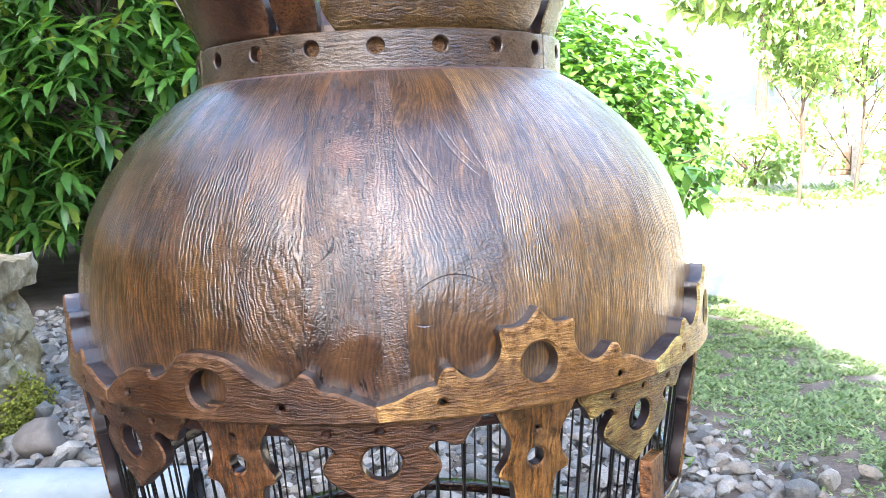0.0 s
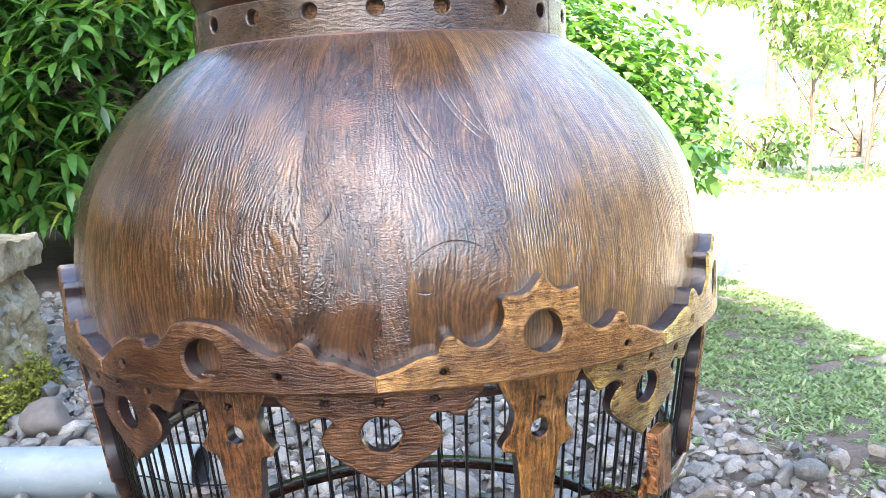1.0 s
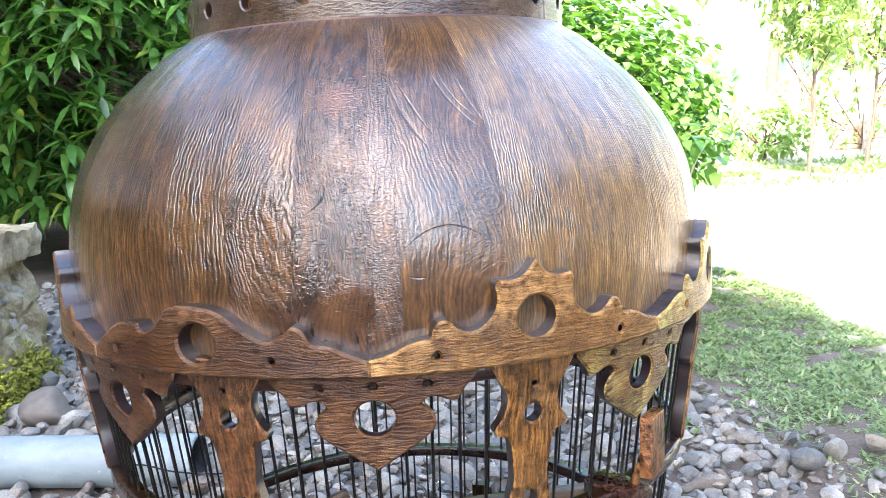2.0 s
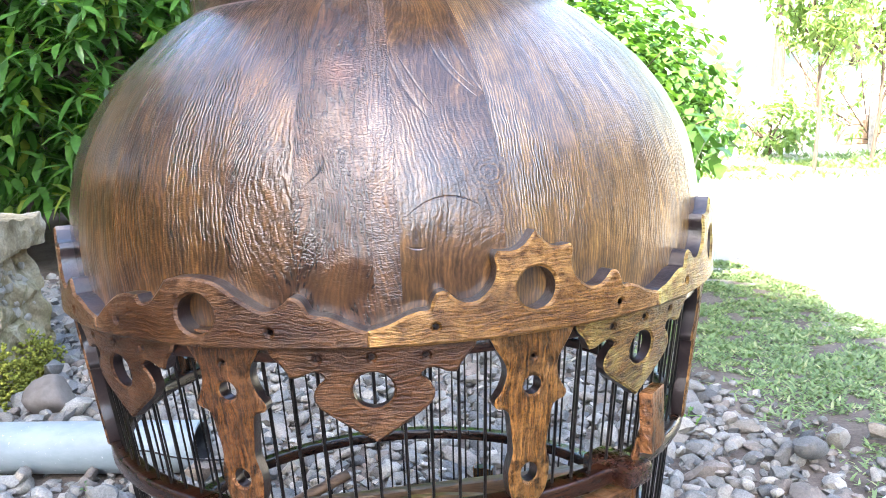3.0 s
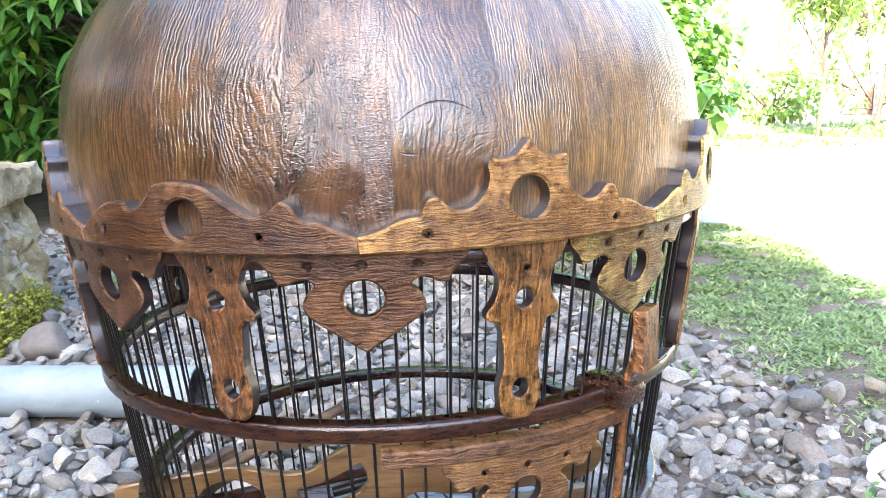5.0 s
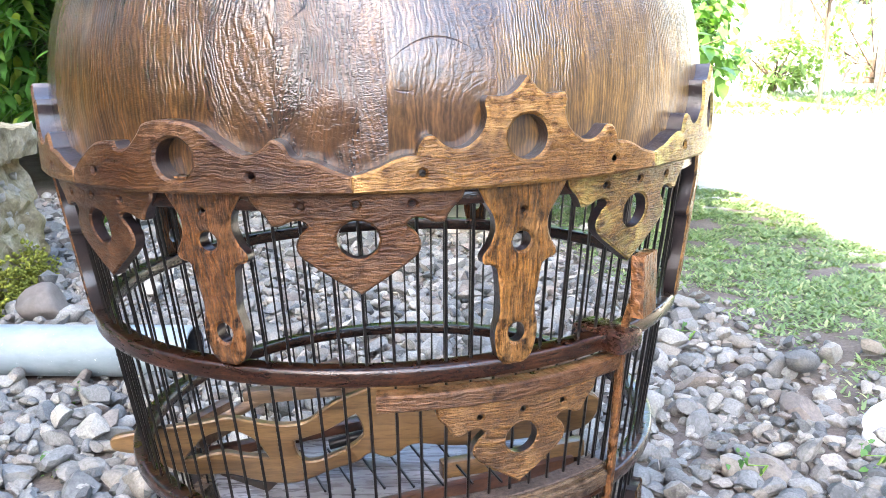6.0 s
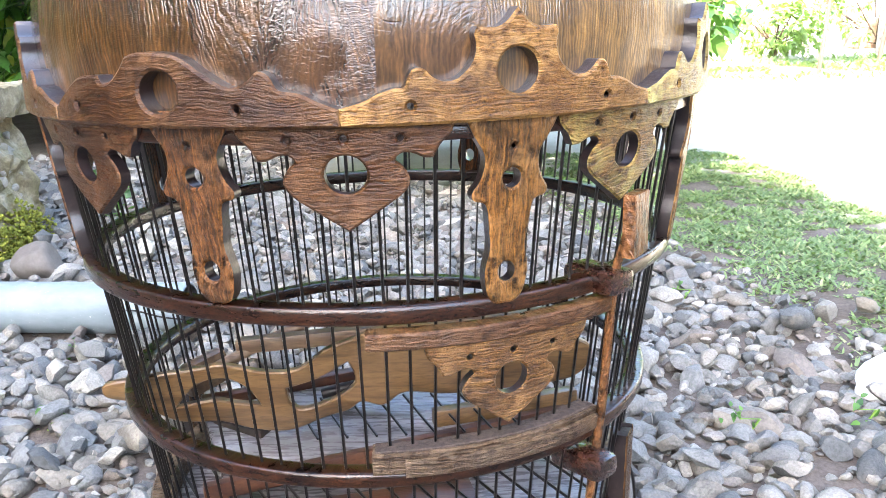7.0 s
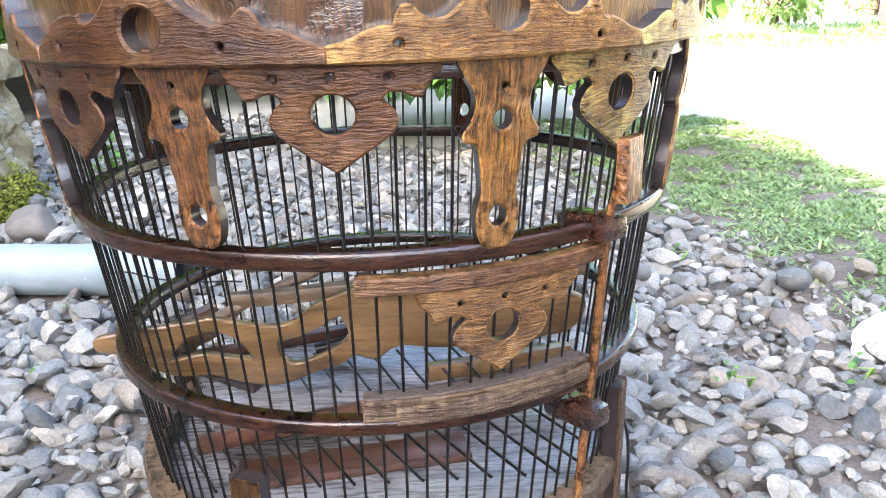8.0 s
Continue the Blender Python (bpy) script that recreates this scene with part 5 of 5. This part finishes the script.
def hollow(name, way, length, r0, r1, material):
    side = way.cross(Vector((0, 0, 1))).normalized()
    up = side.cross(way)
    prof = [(0, r1), (0, r0 - 0.001), (0.001, r0), (length, r0), (length, r1)]
    n = 40
    verts = [way * s + (side * math.cos(2 * math.pi * k / n) + up * math.sin(2 * math.pi * k / n)) * r for k in range(n) for s, r in prof]
    m = len(prof)
    faces = [[k * m + i, ((k + 1) % n) * m + i, ((k + 1) % n) * m + (i + 1) % m, k * m + (i + 1) % m] for k in range(n) for i in range(m)]
    me = mesh_of(name, verts, faces, material, True)
    me.set_sharp_from_angle(angle=radians(40))
    return me


part("tube", hollow("tube", pipe_way, 2.2, 0.0348, 0.0320, PIPE), pipe)
# near-black inner tube: the shade inside the open end, as colour
part("liner", hollow("liner", pipe_way, 1.2, 0.0318, 0.0305, BORE_SHADE), pipe, "inside of the pipe, its shade painted dark")
cable = [(-0.37, 0.520, 0.044), (-0.34, 0.515, 0.046), (-0.30, 0.506, 0.038), (-0.25, 0.495, 0.036), (-0.22, 0.51, 0.030), (-0.18, 0.53, 0.02)]
tagged(new("cord", tube(smooth_line(cable, False, 5), 0.0012, WIRE, "cord", 6)), "thin black cord lying over the pipe", "cord")

hang = [(0.158, -0.030, 0.1120), (0.1645, -0.030, 0.092), (0.1662, -0.030, 0.070), (0.1655, -0.031, 0.045), (0.168, -0.034, 0.020), (0.176, -0.040, 0.010)]
tagged(new("cord", tube(smooth_line(hang, False, 5), 0.0011, WIRE, "cord", 6)), "thin black cord hanging down beside the cage leg", "cord")

# ---- far side of the drive ----
rf = random.Random(17)


def far_plant(name, label, at, rx, rz, z0, n, count, length, width, material, trunk_r, category):
    ob = thing(name, label, category, "plants beyond the drive", at=at)
    tips = []
    for _ in range(n):
        d = Vector((rf.gauss(0, 1), rf.gauss(0, 1), rf.gauss(0, 1))).normalized()
        k = rf.uniform(0.3, 1.0) ** 0.5 * (1 + 0.25 * noise_at(*(d * 2 + Vector(at)), 1.3))
        tips.append((Vector((d.x * rx * k, d.y * rx * k, z0 + d.z * rz * k)), d + Vector((0, 0, 0.4))))
    part("crown", leaf_cloud("crown", *whorls(rf, tips, count, length, width, 0.25, 1.0), material), ob)
    grow(ob, [p for p, _ in tips[::max(1, n // 12)]], BARK, rf, trunk_r, max(0.1, z0 - rz * 0.8))


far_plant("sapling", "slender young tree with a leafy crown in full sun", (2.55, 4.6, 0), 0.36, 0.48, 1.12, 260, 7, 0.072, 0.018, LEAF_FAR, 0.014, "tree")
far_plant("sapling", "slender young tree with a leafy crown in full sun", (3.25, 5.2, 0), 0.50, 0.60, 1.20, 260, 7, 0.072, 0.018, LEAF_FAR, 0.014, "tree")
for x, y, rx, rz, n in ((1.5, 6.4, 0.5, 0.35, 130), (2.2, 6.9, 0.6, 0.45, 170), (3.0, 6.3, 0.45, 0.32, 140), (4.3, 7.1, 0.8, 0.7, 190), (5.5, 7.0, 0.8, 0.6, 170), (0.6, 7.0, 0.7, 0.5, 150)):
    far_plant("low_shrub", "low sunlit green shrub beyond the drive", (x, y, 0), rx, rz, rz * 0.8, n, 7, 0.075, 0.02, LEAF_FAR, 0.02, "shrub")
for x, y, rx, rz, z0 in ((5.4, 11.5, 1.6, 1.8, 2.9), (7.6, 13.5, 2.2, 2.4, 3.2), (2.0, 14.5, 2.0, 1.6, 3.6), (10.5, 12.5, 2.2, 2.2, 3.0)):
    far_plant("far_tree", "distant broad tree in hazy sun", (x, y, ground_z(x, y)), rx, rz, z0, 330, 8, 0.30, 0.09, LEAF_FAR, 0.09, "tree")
for x, y, h in ((4.05, 6.6, 2.1), (3.55, 6.9, 1.9)):
    tagged(new("post", tube([(x, y, -0.02), (x + 0.02, y, h * 0.5), (x + 0.01, y, h)], [0.035, 0.033, 0.030], POSTM, "post", 10)), "thin weathered wooden post", "post", "posts beyond the drive")
for x, y, s in ((4.25, 7.2, 0.24), (4.72, 7.0, 0.22), (3.78, 7.0, 0.18), (2.4, 6.5, 0.12)):
    boulder("field_stone", "pale sunlit field stone", int(x * 10), (s * 0.8, s * 0.8, s * 1.1), (x, y, s * 0.5), TERRA if s > 0.19 else WHITE)

# unseen plain walls, added behind and beside the path to bound the reflections
tagged(new("wall_south", block("wall_south", (22.0, 0.2, 1.6), pose(0, -9.0, 0.75), POSTM, 0.01)), "plain unseen wall added to close the place", "wall", kind="structure")

tagged(new("wall_west", block("wall_west", (0.2, 14.0, 1.7), pose(-6.0, -1.8, 0.80), POSTM, 0.01)), "plain unseen wall added to close the place", "wall", kind="structure")

# unseen screen, added to darken what the dome's right side reflects
tagged(new("wall_east", block("wall_east", (0.2, 8.6, 2.6), pose(4.4, -1.0, 1.25), DARK_SCREEN, 0.01)), "unseen dark screen beside the drive, added to dim reflections", "wall", kind="structure")

# dark sheet added behind the leaves to imitate the shrubs' inner shade
tagged(new("wall_north", block("wall_north", (4.6, 0.15, 2.6), pose(-1.9, 4.75, 1.25), DARK_SCREEN, 0.01)), "dark backing added behind the shrubs in place of their shade", "wall", kind="structure")

# tufts of sunlit grass along the far edge of the drive
pos, ahead, up, ln, wd, dr = [], [], [], [], [], []
while len(pos) < 8000:
    x, y = rf.uniform(0.5, 6.0), rf.gauss(5.1, 0.5)
    if noise_at(x, y, 2.0, 2.4) < -0.10 or y < 4.1:
        continue
    a = rf.uniform(0, 6.28)
    pos.append((x, y, ground_z(x, y)))
    ahead.append((math.cos(a), math.sin(a), rf.uniform(0.4, 1.6)))
    up.append((0, 0, 1))
    k = rf.uniform(0.5, 1.3)
    ln.append(0.065 * k)
    wd.append(0.008 * k)
    dr.append(rf.uniform(0.1, 0.5))
tagged(new("far_grass", leaf_cloud("far_grass", pos, ahead, up, ln, wd, dr, GRASS)), "sunlit grass tufts along the far edge of the drive", "grass", kind="stuff")

# single stones nearest the path
for m, k in stone_list:
    ob = part("stone", shapes[k], ground)
    ob.matrix_local = m
